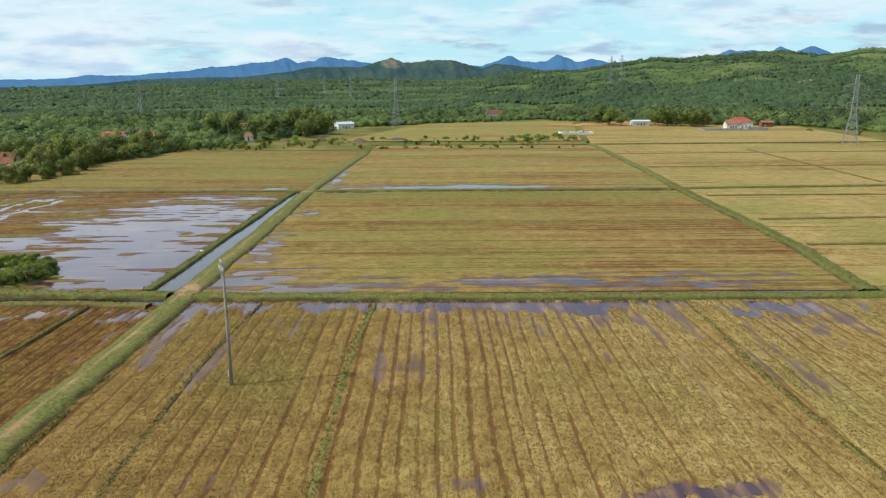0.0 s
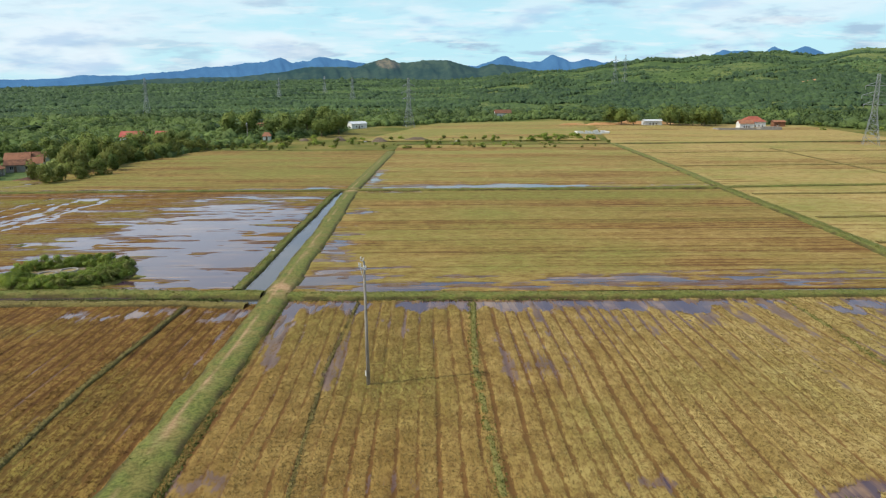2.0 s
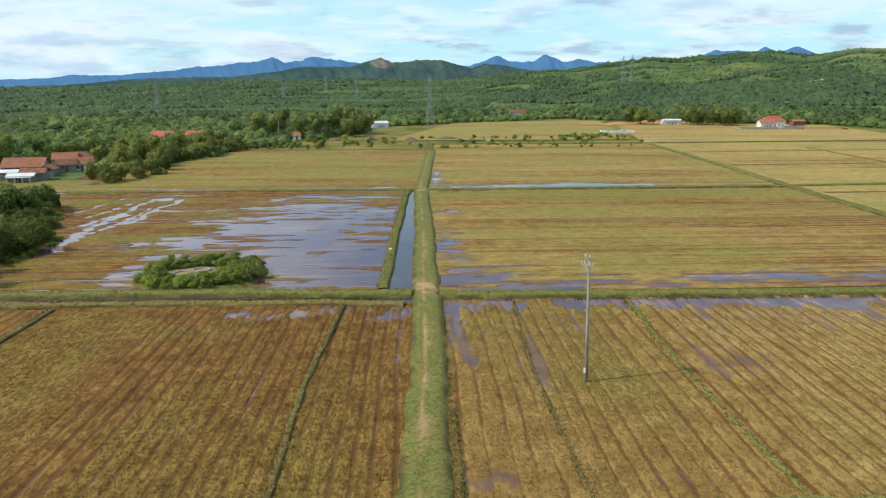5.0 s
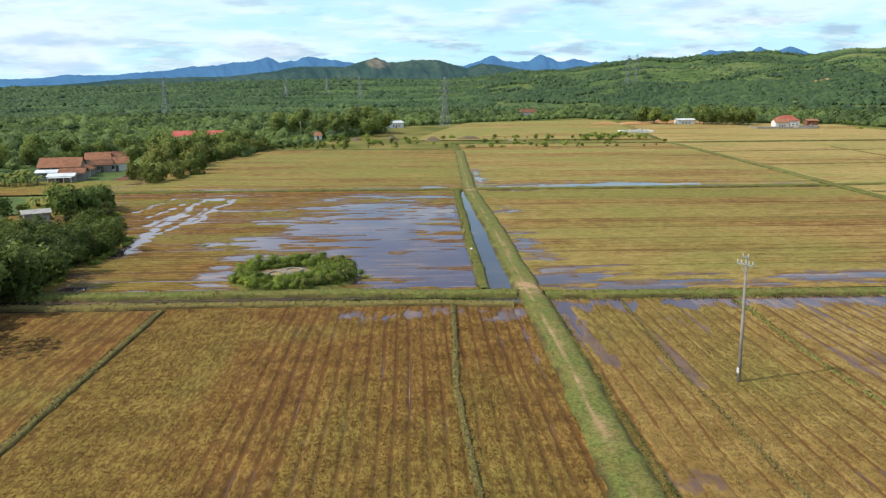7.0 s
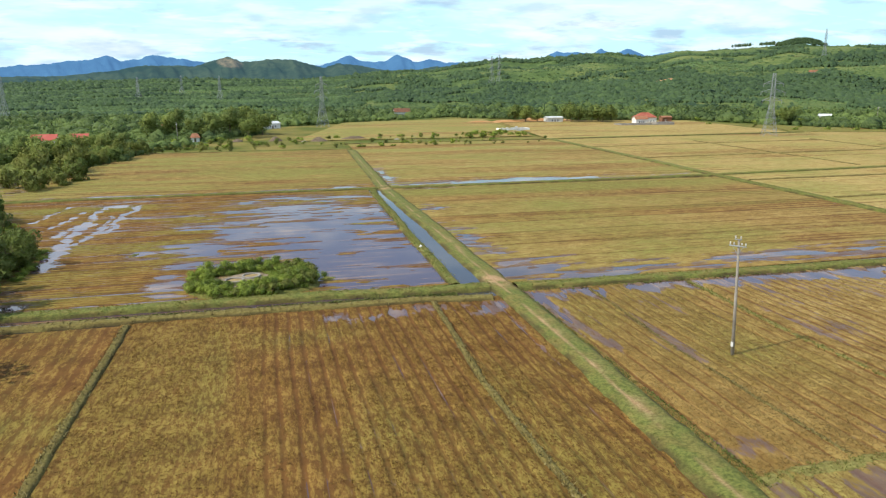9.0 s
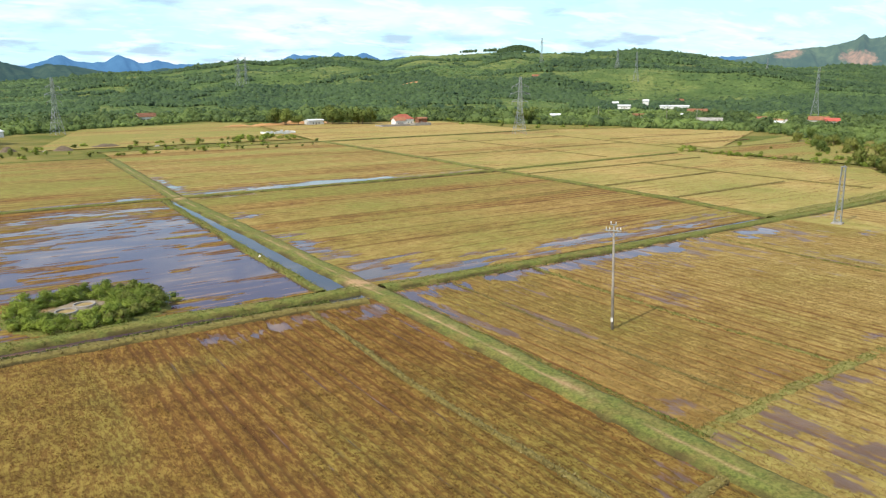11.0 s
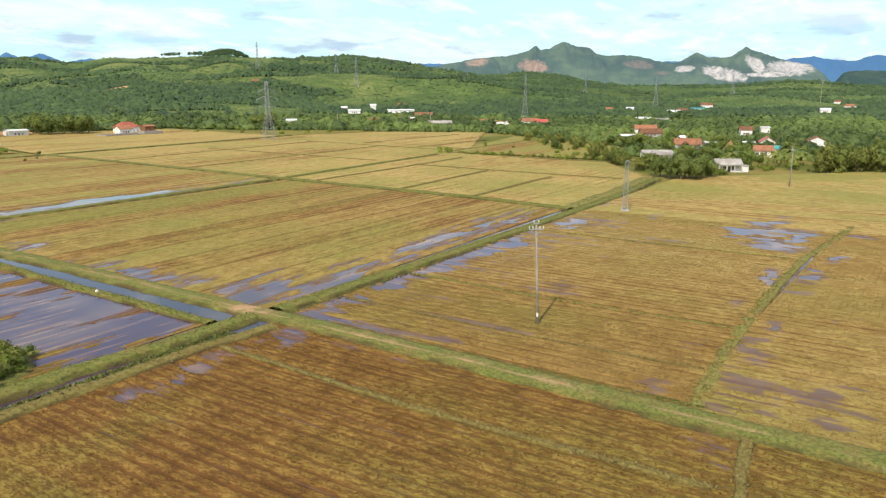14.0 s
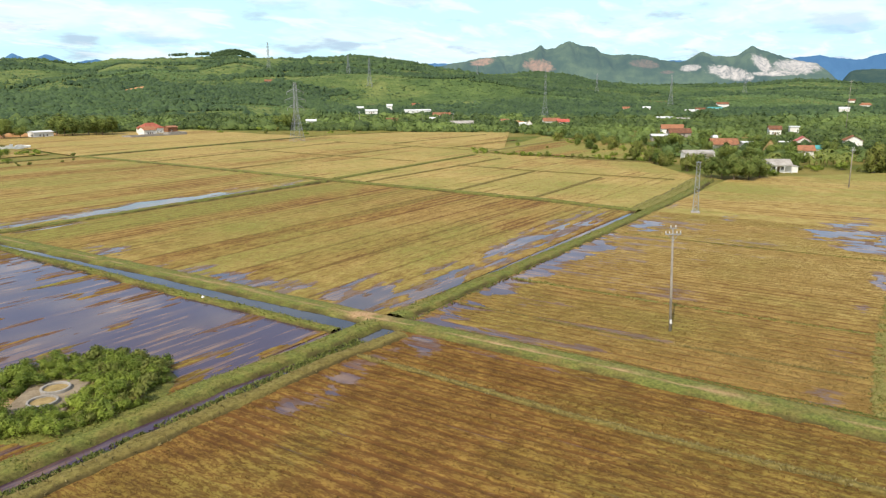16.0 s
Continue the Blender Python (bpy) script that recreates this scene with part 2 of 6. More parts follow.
def ground_mat():
    """Wooded land seen from afar: stands of different age, crowns, and the shaded gaps between them, painted dark."""
    k = Mat("open_land", 0.95, 0.0, 0.1)
    big, mid, fine = k.noise(0.006, 4.0), k.noise(0.03, 5.0), k.noise(0.35, 5.0, 0.7)
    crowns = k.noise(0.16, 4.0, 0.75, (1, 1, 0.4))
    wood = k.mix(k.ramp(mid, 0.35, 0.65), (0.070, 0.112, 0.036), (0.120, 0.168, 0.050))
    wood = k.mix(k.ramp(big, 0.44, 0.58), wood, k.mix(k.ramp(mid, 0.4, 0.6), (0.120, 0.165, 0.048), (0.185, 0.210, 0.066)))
    # dark speckle painted as the shade between crowns
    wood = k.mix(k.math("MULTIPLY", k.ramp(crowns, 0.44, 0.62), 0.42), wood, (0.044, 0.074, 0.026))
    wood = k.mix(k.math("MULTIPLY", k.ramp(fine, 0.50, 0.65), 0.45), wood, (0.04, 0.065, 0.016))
    earth = k.math("MULTIPLY", k.ramp(k.noise(0.011, 5.0, 0.65, (1, 1, 3)), 0.625, 0.68), k.ramp(crowns, 0.62, 0.42))
    wood = k.mix(k.math("MULTIPLY", earth, 0.7), wood, k.mix(k.ramp(fine, 0.4, 0.6), (0.15, 0.11, 0.045), (0.27, 0.17, 0.085)))
    grass = k.mix(k.ramp(mid, 0.35, 0.65), (0.10, 0.12, 0.022), (0.24, 0.19, 0.055))
    k.color(k.mix(k.attr("open"), wood, grass))
    k.bump(k.math("ADD", fine, crowns), 1.0, 1.2)
    return k.m


def distance_mat(name, a, b, haze_glow, scale=0.004, scars=()):
    """Far slopes; the miles of air before them are painted as bluish colour and glow; scars are bare patches (place,
    radius, colour).
    """
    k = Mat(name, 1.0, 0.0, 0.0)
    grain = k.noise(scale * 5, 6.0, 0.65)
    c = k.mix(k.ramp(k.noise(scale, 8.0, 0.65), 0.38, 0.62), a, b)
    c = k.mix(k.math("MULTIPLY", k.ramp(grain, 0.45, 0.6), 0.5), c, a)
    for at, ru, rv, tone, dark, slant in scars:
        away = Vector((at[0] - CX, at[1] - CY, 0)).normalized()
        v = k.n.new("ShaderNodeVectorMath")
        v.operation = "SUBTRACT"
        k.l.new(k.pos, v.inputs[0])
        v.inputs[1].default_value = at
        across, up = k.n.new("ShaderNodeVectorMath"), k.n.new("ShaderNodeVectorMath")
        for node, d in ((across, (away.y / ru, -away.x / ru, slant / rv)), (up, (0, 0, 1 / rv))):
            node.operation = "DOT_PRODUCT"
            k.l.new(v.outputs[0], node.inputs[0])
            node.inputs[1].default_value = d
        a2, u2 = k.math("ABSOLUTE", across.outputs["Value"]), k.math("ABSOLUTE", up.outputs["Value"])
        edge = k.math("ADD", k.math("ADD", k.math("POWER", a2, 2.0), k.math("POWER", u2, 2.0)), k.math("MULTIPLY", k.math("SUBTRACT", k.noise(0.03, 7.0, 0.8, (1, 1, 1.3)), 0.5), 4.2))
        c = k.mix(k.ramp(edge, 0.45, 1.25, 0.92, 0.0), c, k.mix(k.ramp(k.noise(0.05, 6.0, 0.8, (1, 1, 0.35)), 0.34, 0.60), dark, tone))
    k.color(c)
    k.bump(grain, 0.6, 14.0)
    # emission lays the painted haze over the slopes
    k.put(k.b.inputs["Emission Color"], haze_glow)
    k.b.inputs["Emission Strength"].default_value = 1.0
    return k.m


FIELD_X, FIELD_Y = field_mat("stubble_rows_east", (0.30, 1, 1)), field_mat("stubble_rows_north", (1, 0.30, 1))
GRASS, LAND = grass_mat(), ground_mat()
FRESH = grass_mat("fresh_grass", (0.150, 0.136, 0.032), (0.255, 0.228, 0.064))
DULL_GRASS = grass_mat("strip_grass", (0.110, 0.084, 0.020), (0.200, 0.155, 0.045))
FLOOD = water_mat("flood_water", (0.07, 1.0, 1), (0.058, 0.034, 0.050), 0.85, 0.46, 0.66)
WATER_X = water_mat("paddy_water", (0.06, 1.0, 1), (0.060, 0.042, 0.042), 0.9, 0.42, 0.62)
WATER_Y = water_mat("furrow_water", (0.9, 0.09, 1), (0.072, 0.042, 0.046), 0.9, 0.42, 0.62)
CANAL = water_mat("canal_water", (0.2, 0.1, 1), (0.04, 0.04, 0.04), 0.1)
LEAFY = leaf_mat("young_leaves", (0.075, 0.120, 0.028), (0.225, 0.300, 0.062), (0.26, 0.31, 0.08), 0.02, 1.6)
WOODS = leaf_mat("woodland_leaves", (0.040, 0.074, 0.026), (0.205, 0.285, 0.072), (0.212, 0.262, 0.084), 0.02, 1.6, True)
# bluish cast in these leaf tones stands for distance haze
HILL_LEAF = leaf_mat("plantation_leaves", (0.026, 0.055, 0.029), (0.147, 0.226, 0.074), (0.142, 0.210, 0.078), 0.012, 0.5, True)
DARK_LEAF = leaf_mat("broad_leaves", (0.085, 0.130, 0.030), (0.235, 0.290, 0.062), (0.29, 0.31, 0.09), 0.05)
LIGHT_LEAF = leaf_mat("bamboo_leaves", (0.13, 0.17, 0.03), (0.23, 0.25, 0.055), (0.27, 0.25, 0.08), 0.05)
# darker than DARK_LEAF: the grove's own shade put into the leaf colour
THICK_LEAF = leaf_mat("thicket_leaves", (0.050, 0.082, 0.018), (0.150, 0.192, 0.040), (0.19, 0.21, 0.06), 0.06, 1.6)
SHRUB_LEAF = leaf_mat("shrub_leaves", (0.130, 0.195, 0.028), (0.36, 0.445, 0.066), (0.40, 0.44, 0.10), 0.35, 2.5)
BANANA_LEAF = leaf_mat("banana_leaves", (0.13, 0.175, 0.030), (0.23, 0.265, 0.055), (0.30, 0.30, 0.10), 0.2)
BARK = plain("bark", (0.10, 0.07, 0.045), (0.20, 0.15, 0.10), 1.5, 0.95, bump=0.6)
SLAB = plain("dusty_slab", (0.17, 0.125, 0.075), (0.31, 0.245, 0.16), 0.8, 0.95, bump=0.4)
CONCRETE = plain("concrete", (0.22, 0.20, 0.17), (0.36, 0.33, 0.29), 0.8, 0.9, bump=0.3)
STEEL = plain("galvanised_steel", (0.22, 0.24, 0.25), (0.34, 0.36, 0.365), 0.5, 0.6, 0.4)
DULL_STEEL = plain("dull_wire", (0.10, 0.11, 0.11), (0.16, 0.17, 0.17), 0.5, 0.7, 0.2)
POLE = plain("weathered_concrete_pole", (0.21, 0.185, 0.15), (0.33, 0.295, 0.245), 0.8, 0.9, bump=0.3)
CERAMIC = plain("white_ceramic", (0.55, 0.54, 0.50), (0.68, 0.67, 0.63), 3.0, 0.4)
WHITEWASH = plain("whitewash", (0.62, 0.60, 0.55), (0.80, 0.79, 0.75), 0.4, 0.85, bump=0.2)
TILE = plain("clay_tiles", (0.14, 0.066, 0.038), (0.34, 0.150, 0.078), 0.9, 0.85, bump=0.5, vary=0.9)
RED_TILE = plain("red_clay_tiles", (0.27, 0.070, 0.042), (0.42, 0.130, 0.078), 0.5, 0.85, bump=0.5)
RED_TIN = plain("red_sheet_roof", (0.40, 0.075, 0.050), (0.50, 0.13, 0.09), 0.3, 0.5)
GREY_ROOF = plain("fibre_cement_roof", (0.24, 0.22, 0.19), (0.42, 0.39, 0.35), 0.5, 0.9, bump=0.3)
PALE_ROOF = plain("pale_sheet_roof", (0.55, 0.56, 0.55), (0.70, 0.70, 0.68), 0.4, 0.6)
TEAL = plain("teal_sheet", (0.06, 0.26, 0.26), (0.09, 0.36, 0.34), 0.4, 0.6)
THATCH = plain("straw_stack", (0.22, 0.15, 0.06), (0.38, 0.28, 0.12), 2.0, 1.0, bump=0.8)
DARK = plain("dark_opening", (0.015, 0.017, 0.02), (0.035, 0.035, 0.035), 1.0, 0.4)
CLAY = plain("bare_clay", (0.40, 0.19, 0.07), (0.52, 0.30, 0.14), 0.3, 1.0, bump=0.4)


# ---- mesh helpers ----
def mesh_from(name, verts, faces, mat, smooth=False, attrs=None):
    """A mesh from arrays; faces is (n, 3) or (n, 4)."""
    verts, faces = np.asarray(verts, np.float32), np.asarray(faces, np.int32)
    me = bpy.data.meshes.new(name)
    k = faces.shape[1]
    me.vertices.add(len(verts))
    me.vertices.foreach_set("co", verts.ravel())
    me.loops.add(faces.size)
    me.loops.foreach_set("vertex_index", faces.ravel())
    me.polygons.add(len(faces))
    me.polygons.foreach_set("loop_start", np.arange(len(faces), dtype=np.int32) * k)
    me.polygons.foreach_set("loop_total", np.full(len(faces), k, np.int32))
    if smooth:
        me.polygons.foreach_set("use_smooth", np.ones(len(faces), bool))
    me.update(calc_edges=True)
    for key, vals in (attrs or {}).items():
        a = me.attributes.new(key, "FLOAT", "POINT")
        a.data.foreach_set("value", np.asarray(vals, np.float32).ravel())
    me.materials.append(mat)
    return me


def grid_faces(nu, nv):
    """Quads of a grid whose vertex (i, j) has the number i * nv + j."""
    i, j = np.meshgrid(np.arange(nu - 1), np.arange(nv - 1), indexing="ij")
    a = (i * nv + j).ravel()
    return np.stack([a, a + nv, a + nv + 1, a + 1], 1)


def part(name, me, parent, label=""):
    ob = new(name, me)
    ob.parent = parent
    if label:
        ob["label"] = label
    return ob


def bm_mesh(name, bm, mat, smooth=False):
    me = bpy.data.meshes.new(name)
    bm.to_mesh(me)
    bm.free()
    me.materials.append(mat)
    if smooth:
        me.shade_smooth()
    return me


def box(bm, x0, x1, y0, y1, z0, z1, bevel=0.0):
    m = Matrix.Translation(((x0 + x1) / 2, (y0 + y1) / 2, (z0 + z1) / 2)) @ Matrix.Diagonal((x1 - x0, y1 - y0, z1 - z0, 1))
    r = bmesh.ops.create_cube(bm, size=1, matrix=m)
    if bevel:
        bmesh.ops.bevel(bm, geom=list({e for v in r["verts"] for e in v.link_edges}), offset=bevel, segments=1, affect="EDGES")


def box_mesh(name, mat, *a, bevel=0.0):
    bm = bmesh.new()
    box(bm, *a, bevel=bevel)
    return bm_mesh(name, bm, mat)


def rod(bm, a, b, r0, r1=None, n=6):
    """A tapered bar from a to b."""
    a, b = Vector(a), Vector(b)
    m = Matrix.Translation((a + b) / 2) @ (b - a).to_track_quat("Z", "Y").to_matrix().to_4x4()
    bmesh.ops.create_cone(bm, cap_ends=True, segments=n, radius1=r0, radius2=r0 if r1 is None else r1, depth=(b - a).length, matrix=m)


def lattice_noise(x, y, seed=0):
    """Smooth value noise on arrays, 0 to 1, one cell a unit."""
    x, y = np.broadcast_arrays(np.asarray(x, float), np.asarray(y, float))
    xi, yi = np.floor(x).astype(np.int64), np.floor(y).astype(np.int64)
    fx, fy = x - xi, y - yi
    fx, fy = fx * fx * (3 - 2 * fx), fy * fy * (3 - 2 * fy)

    def h(a, b):
        v = (a * 374761393 + b * 668265263 + seed * 974711) & 0xFFFFFFFF
        v = ((v ^ (v >> 13)) * 1274126177) & 0xFFFFFFFF
        return ((v ^ (v >> 16)) & 0xFFFF) / 65535.0

    return (h(xi, yi) * (1 - fx) + h(xi + 1, yi) * fx) * (1 - fy) + (h(xi, yi + 1) * (1 - fx) + h(xi + 1, yi + 1) * fx) * fy


def fbm(x, y, octaves=4, seed=0):
    s, a, tot = 0.0, 1.0, 0.0
    for o in range(octaves):
        s = s + a * lattice_noise(np.asarray(x) * 2 ** o, np.asarray(y) * 2 ** o, seed + o)
        tot, a = tot + a, a * 0.5
    return s / tot


def step(x, a, b):
    t = np.clip((np.asarray(x, float) - a) / (b - a), 0, 1)
    return t * t * (3 - 2 * t)


# ---- the lie of the land ----
FLAT = -0.25


def polar(x, y):
    dx, dy = np.asarray(x, float) - CX, np.asarray(y, float) - CY
    return np.degrees(np.arctan2(dx, dy)), np.hypot(dx, dy)


RIDGE = ((-60, 12), (-28, 15), (-20, 22), (-14, 30), (-8, 36), (3, 35), (6, 44), (9, 54), (13, 57), (15, 68), (16.5, 74), (18.5, 86), (20.3, 79), (23.3, 91), (25.5, 99), (27, 97), (29.2, 88),
         (31.8, 104), (33.3, 101), (39.7, 109), (43.7, 106), (44.5, 102), (45.4, 110), (46.6, 106), (48.8, 112), (52.3, 99), (56.7, 76), (59.4, 64), (63.3, 69), (65.5, 62), (67.3, 48), (70, 34), (78, 33), (81.7, 43), (84.2, 38), (88, 28), (110, 24))


def profile(az, rows, soft=0.45):
    """Height by bearing, rounded between the given (bearing, height) pairs."""
    a, h = np.array(rows, float).T
    return sum(np.interp(np.asarray(az, float) + o, a, h) * w for o, w in ((-soft, 0.25), (0, 0.5), (soft, 0.25)))


def land(x, y):
    """Height of the ground: flat paddies, then the long rise to the green hills."""
    az, d = polar(x, y)
    ridge = profile(az, RIDGE)
    start = 440 + 60 * step(az, 30, 60) + 60 * (1 - step(az, -6, 8))
    t = np.clip((d - start) / (1950 - start), 0, 1)
    rise = t * (0.85 + 0.15 * t) * step(t, -0.08, 0.10) * (1 - 0.6 * step(d, 1950, 2700))
    hilly = step(az, -2, 14) * (1 - 0.75 * step(az, 54, 64))
    brow = 11 * np.exp(-((d - 690 - 60 * (fbm(az / 6, az * 0, 2, 3) - 0.5)) / 95) ** 2) * step(az, 6, 13) * (1 - step(az, 34, 44))
    brow = brow + 9 * np.exp(-((d - 960) / 120) ** 2) * step(az, 20, 30) * (1 - step(az, 48, 58))
    rolls = (fbm(x / 230.0, y / 230.0, 3, 5) - 0.5) * 74 * step(d, 520, 900) * (0.12 + 0.88 * hilly) * (1 - 0.85 * np.exp(-((d - 1950) / 330) ** 2))
    return FLAT + ridge * rise + brow + rolls


OPEN = ((-79, -80), (-79, 77), (-80, 102), (-101, 150), (-113, 178), (-96, 192), (-90, 262), (-72, 305), (-58, 335), (-45, 405), (-15, 428), (12, 452), (66, 480),
        (125, 432), (205, 402), (246, 268), (262, 215), (240, 180), (222, 148), (200, 118), (150, 98), (122, 86), (112, 79), (116, 70), (136, 56), (150, 34), (165, -80))


def in_open(x, y):
    x, y = np.asarray(x, float), np.asarray(y, float)
    inside = np.zeros(np.broadcast(x, y).shape, bool)
    for (x0, y0), (x1, y1) in zip(OPEN, OPEN[1:] + OPEN[:1]):
        cross = ((y0 > y) != (y1 > y)) & (x < (x1 - x0) * (y - y0) / (y1 - y0 + 1e-9) + x0)
        inside ^= cross
    return inside


def build_ground():
    azs = np.concatenate([np.arange(-50, 110, 0.4), np.arange(110, 310, 5)])
    rs = np.concatenate([[0.5, 60, 120, 180], np.geomspace(220, 3740, 130)])
    a, r = np.meshgrid(np.radians(azs), rs, indexing="ij")
    x, y = CX + r * np.sin(a), CY + r * np.cos(a)
    z = land(x, y)
    f = grid_faces(len(azs), len(rs))
    n = len(rs)
    last = (len(azs) - 1) * n
    close = np.stack([last + np.arange(n - 1), np.arange(n - 1), np.arange(1, n), last + np.arange(1, n)], 1)
    op = np.maximum(in_open(x, y).astype(float), 1.0 * (np.hypot(x - 205, y - 115) < 150))
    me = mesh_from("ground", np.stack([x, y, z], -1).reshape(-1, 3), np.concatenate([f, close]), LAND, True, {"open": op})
    tagged(new("ground", me), "flat green lowland rising to wooded hills", "ground", kind="structure")


build_ground()


def range_of_hills(name, label, dist, width, crest, mat, seed, rugged, az0, az1):
    """A long ridge round the horizon whose crest height follows the profile crest."""
    azs, rows = np.arange(az0, az1, 0.11), np.linspace(-1, 0.06, 26)
    a, k = np.meshgrid(azs, rows, indexing="ij")
    d = dist + k * width
    x, y = CX + d * np.sin(np.radians(a)), CY + d * np.cos(np.radians(a))
    away = 1 - np.exp(-(k / 0.16) ** 2)
    spur = 1 - np.abs(2 * fbm(a * 0.75 + 0.9 * k, k * 0.7, 4, seed) - 1)
    top = profile(a, crest, 0.12)
    z = -4 + (top + 4) * (np.cos(np.pi * k) * 0.5 + 0.5) ** 0.75 * (1 - rugged * away * (1.0 - spur))
    z = z + rugged * (18 * (fbm(a * 1.9, k * 3, 5, seed + 9) - 0.5) + 16 * (fbm(a * 5.0, k * 6, 4, seed + 19) - 0.5)) * np.clip(top / 90, 0.15, 1.2)
    me = mesh_from(name, np.stack([x, y, z], -1).reshape(-1, 3), grid_faces(len(azs), len(rows)), mat, True)
    return tagged(new(name, me), label, "mountains", kind="structure")


CREST_MID = ((-60, 10), (-28, 20), (-25, 27), (-23, 35), (-21, 46), (-18, 53), (-13.5, 58), (-10.2, 78), (-8.5, 95), (-6.8, 98), (-5, 93), (-3.3, 118), (-2.4, 131), (-1.1, 112), (0.6, 123), (2.4, 122), (3.7, 104), (4.7, 90), (5.7, 108), (7.7, 97),
             (9.4, 80), (11.6, 80), (13.3, 94), (15, 90), (20, 70), (30, 40), (60, 10), (84.4, 20), (85.3, 84), (86.6, 92), (88, 84), (95, 60))
CREST_FAR = ((-60, 40), (-28, 53), (-25.8, 58), (-24.4, 73), (-21.9, 69), (-17.4, 95), (-16.2, 111), (-14.6, 114), (-13.4, 128), (-11.7, 137), (-10.6, 158), (-9.7, 132), (-8.4, 143), (-7.7, 161), (-5, 140), (-3.7, 128), (4.4, 116), (5.3, 132), (6.6, 167),
             (7.7, 134), (9.4, 136), (10.3, 171), (11.8, 131), (12.9, 147), (14.2, 128), (21.4, 143), (22.6, 180), (25.3, 166), (26, 192), (26.8, 164), (27.9, 190), (29.5, 150), (30.8, 172), (33, 150), (56.7, 157), (81.4, 158), (83.3, 169), (84.2, 154), (86, 144), (86.9, 168), (90, 150), (108, 120))
CREST_QUARRY = ((48, 20), (54.6, 112), (56, 135), (59.3, 173), (61.5, 178), (62.8, 197), (63.3, 205), (63.7, 232), (64.1, 203), (64.9, 216), (65.8, 243), (66.6, 225), (67.9, 212), (68.3, 186), (69.2, 178), (70.8, 179), (72.1, 163), (74.1, 137), (74.7, 155),
                (75.6, 188), (76.3, 166), (77.3, 159), (78, 168), (78.9, 206), (79.9, 178), (80.6, 165), (81.8, 142), (83.2, 124), (84, 92), (84.8, 40), (90, 10))

# clay tone dulled to stand for distance haze
CLAY_SCAR, PALE_SCAR, OLD_SCAR = ((0.30, 0.17, 0.11), (0.13, 0.09, 0.06)), ((0.46, 0.41, 0.37), (0.14, 0.13, 0.125)), ((0.13, 0.09, 0.065), (0.05, 0.055, 0.04))


def bearing(az, z, d=3330):
    return CX + d * math.sin(radians(az)), CY + d * math.cos(radians(az)), z


# bluish tones and glow of these ranges are haze put into the material
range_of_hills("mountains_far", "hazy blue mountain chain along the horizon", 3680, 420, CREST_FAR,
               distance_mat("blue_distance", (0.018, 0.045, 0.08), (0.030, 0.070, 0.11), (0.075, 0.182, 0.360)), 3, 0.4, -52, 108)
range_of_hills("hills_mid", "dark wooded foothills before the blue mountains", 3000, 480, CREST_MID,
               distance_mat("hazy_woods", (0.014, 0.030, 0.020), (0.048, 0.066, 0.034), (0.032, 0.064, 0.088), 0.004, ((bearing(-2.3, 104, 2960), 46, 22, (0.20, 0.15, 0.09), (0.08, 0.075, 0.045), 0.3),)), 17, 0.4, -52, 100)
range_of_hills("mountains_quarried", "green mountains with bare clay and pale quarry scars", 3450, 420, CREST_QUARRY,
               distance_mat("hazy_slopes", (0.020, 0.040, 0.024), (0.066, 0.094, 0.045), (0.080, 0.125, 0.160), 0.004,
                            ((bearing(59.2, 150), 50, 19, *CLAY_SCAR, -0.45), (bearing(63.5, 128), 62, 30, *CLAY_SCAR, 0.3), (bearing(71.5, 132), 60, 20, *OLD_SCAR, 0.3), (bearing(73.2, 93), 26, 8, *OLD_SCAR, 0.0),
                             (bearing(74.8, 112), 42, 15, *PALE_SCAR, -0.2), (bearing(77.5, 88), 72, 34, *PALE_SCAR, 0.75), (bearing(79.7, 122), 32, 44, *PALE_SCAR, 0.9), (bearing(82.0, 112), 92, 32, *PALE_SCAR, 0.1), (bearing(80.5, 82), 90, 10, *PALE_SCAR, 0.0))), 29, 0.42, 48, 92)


# ---- paddies ----
STUBBLE = {}  # what stands in each paddy, for the tufts


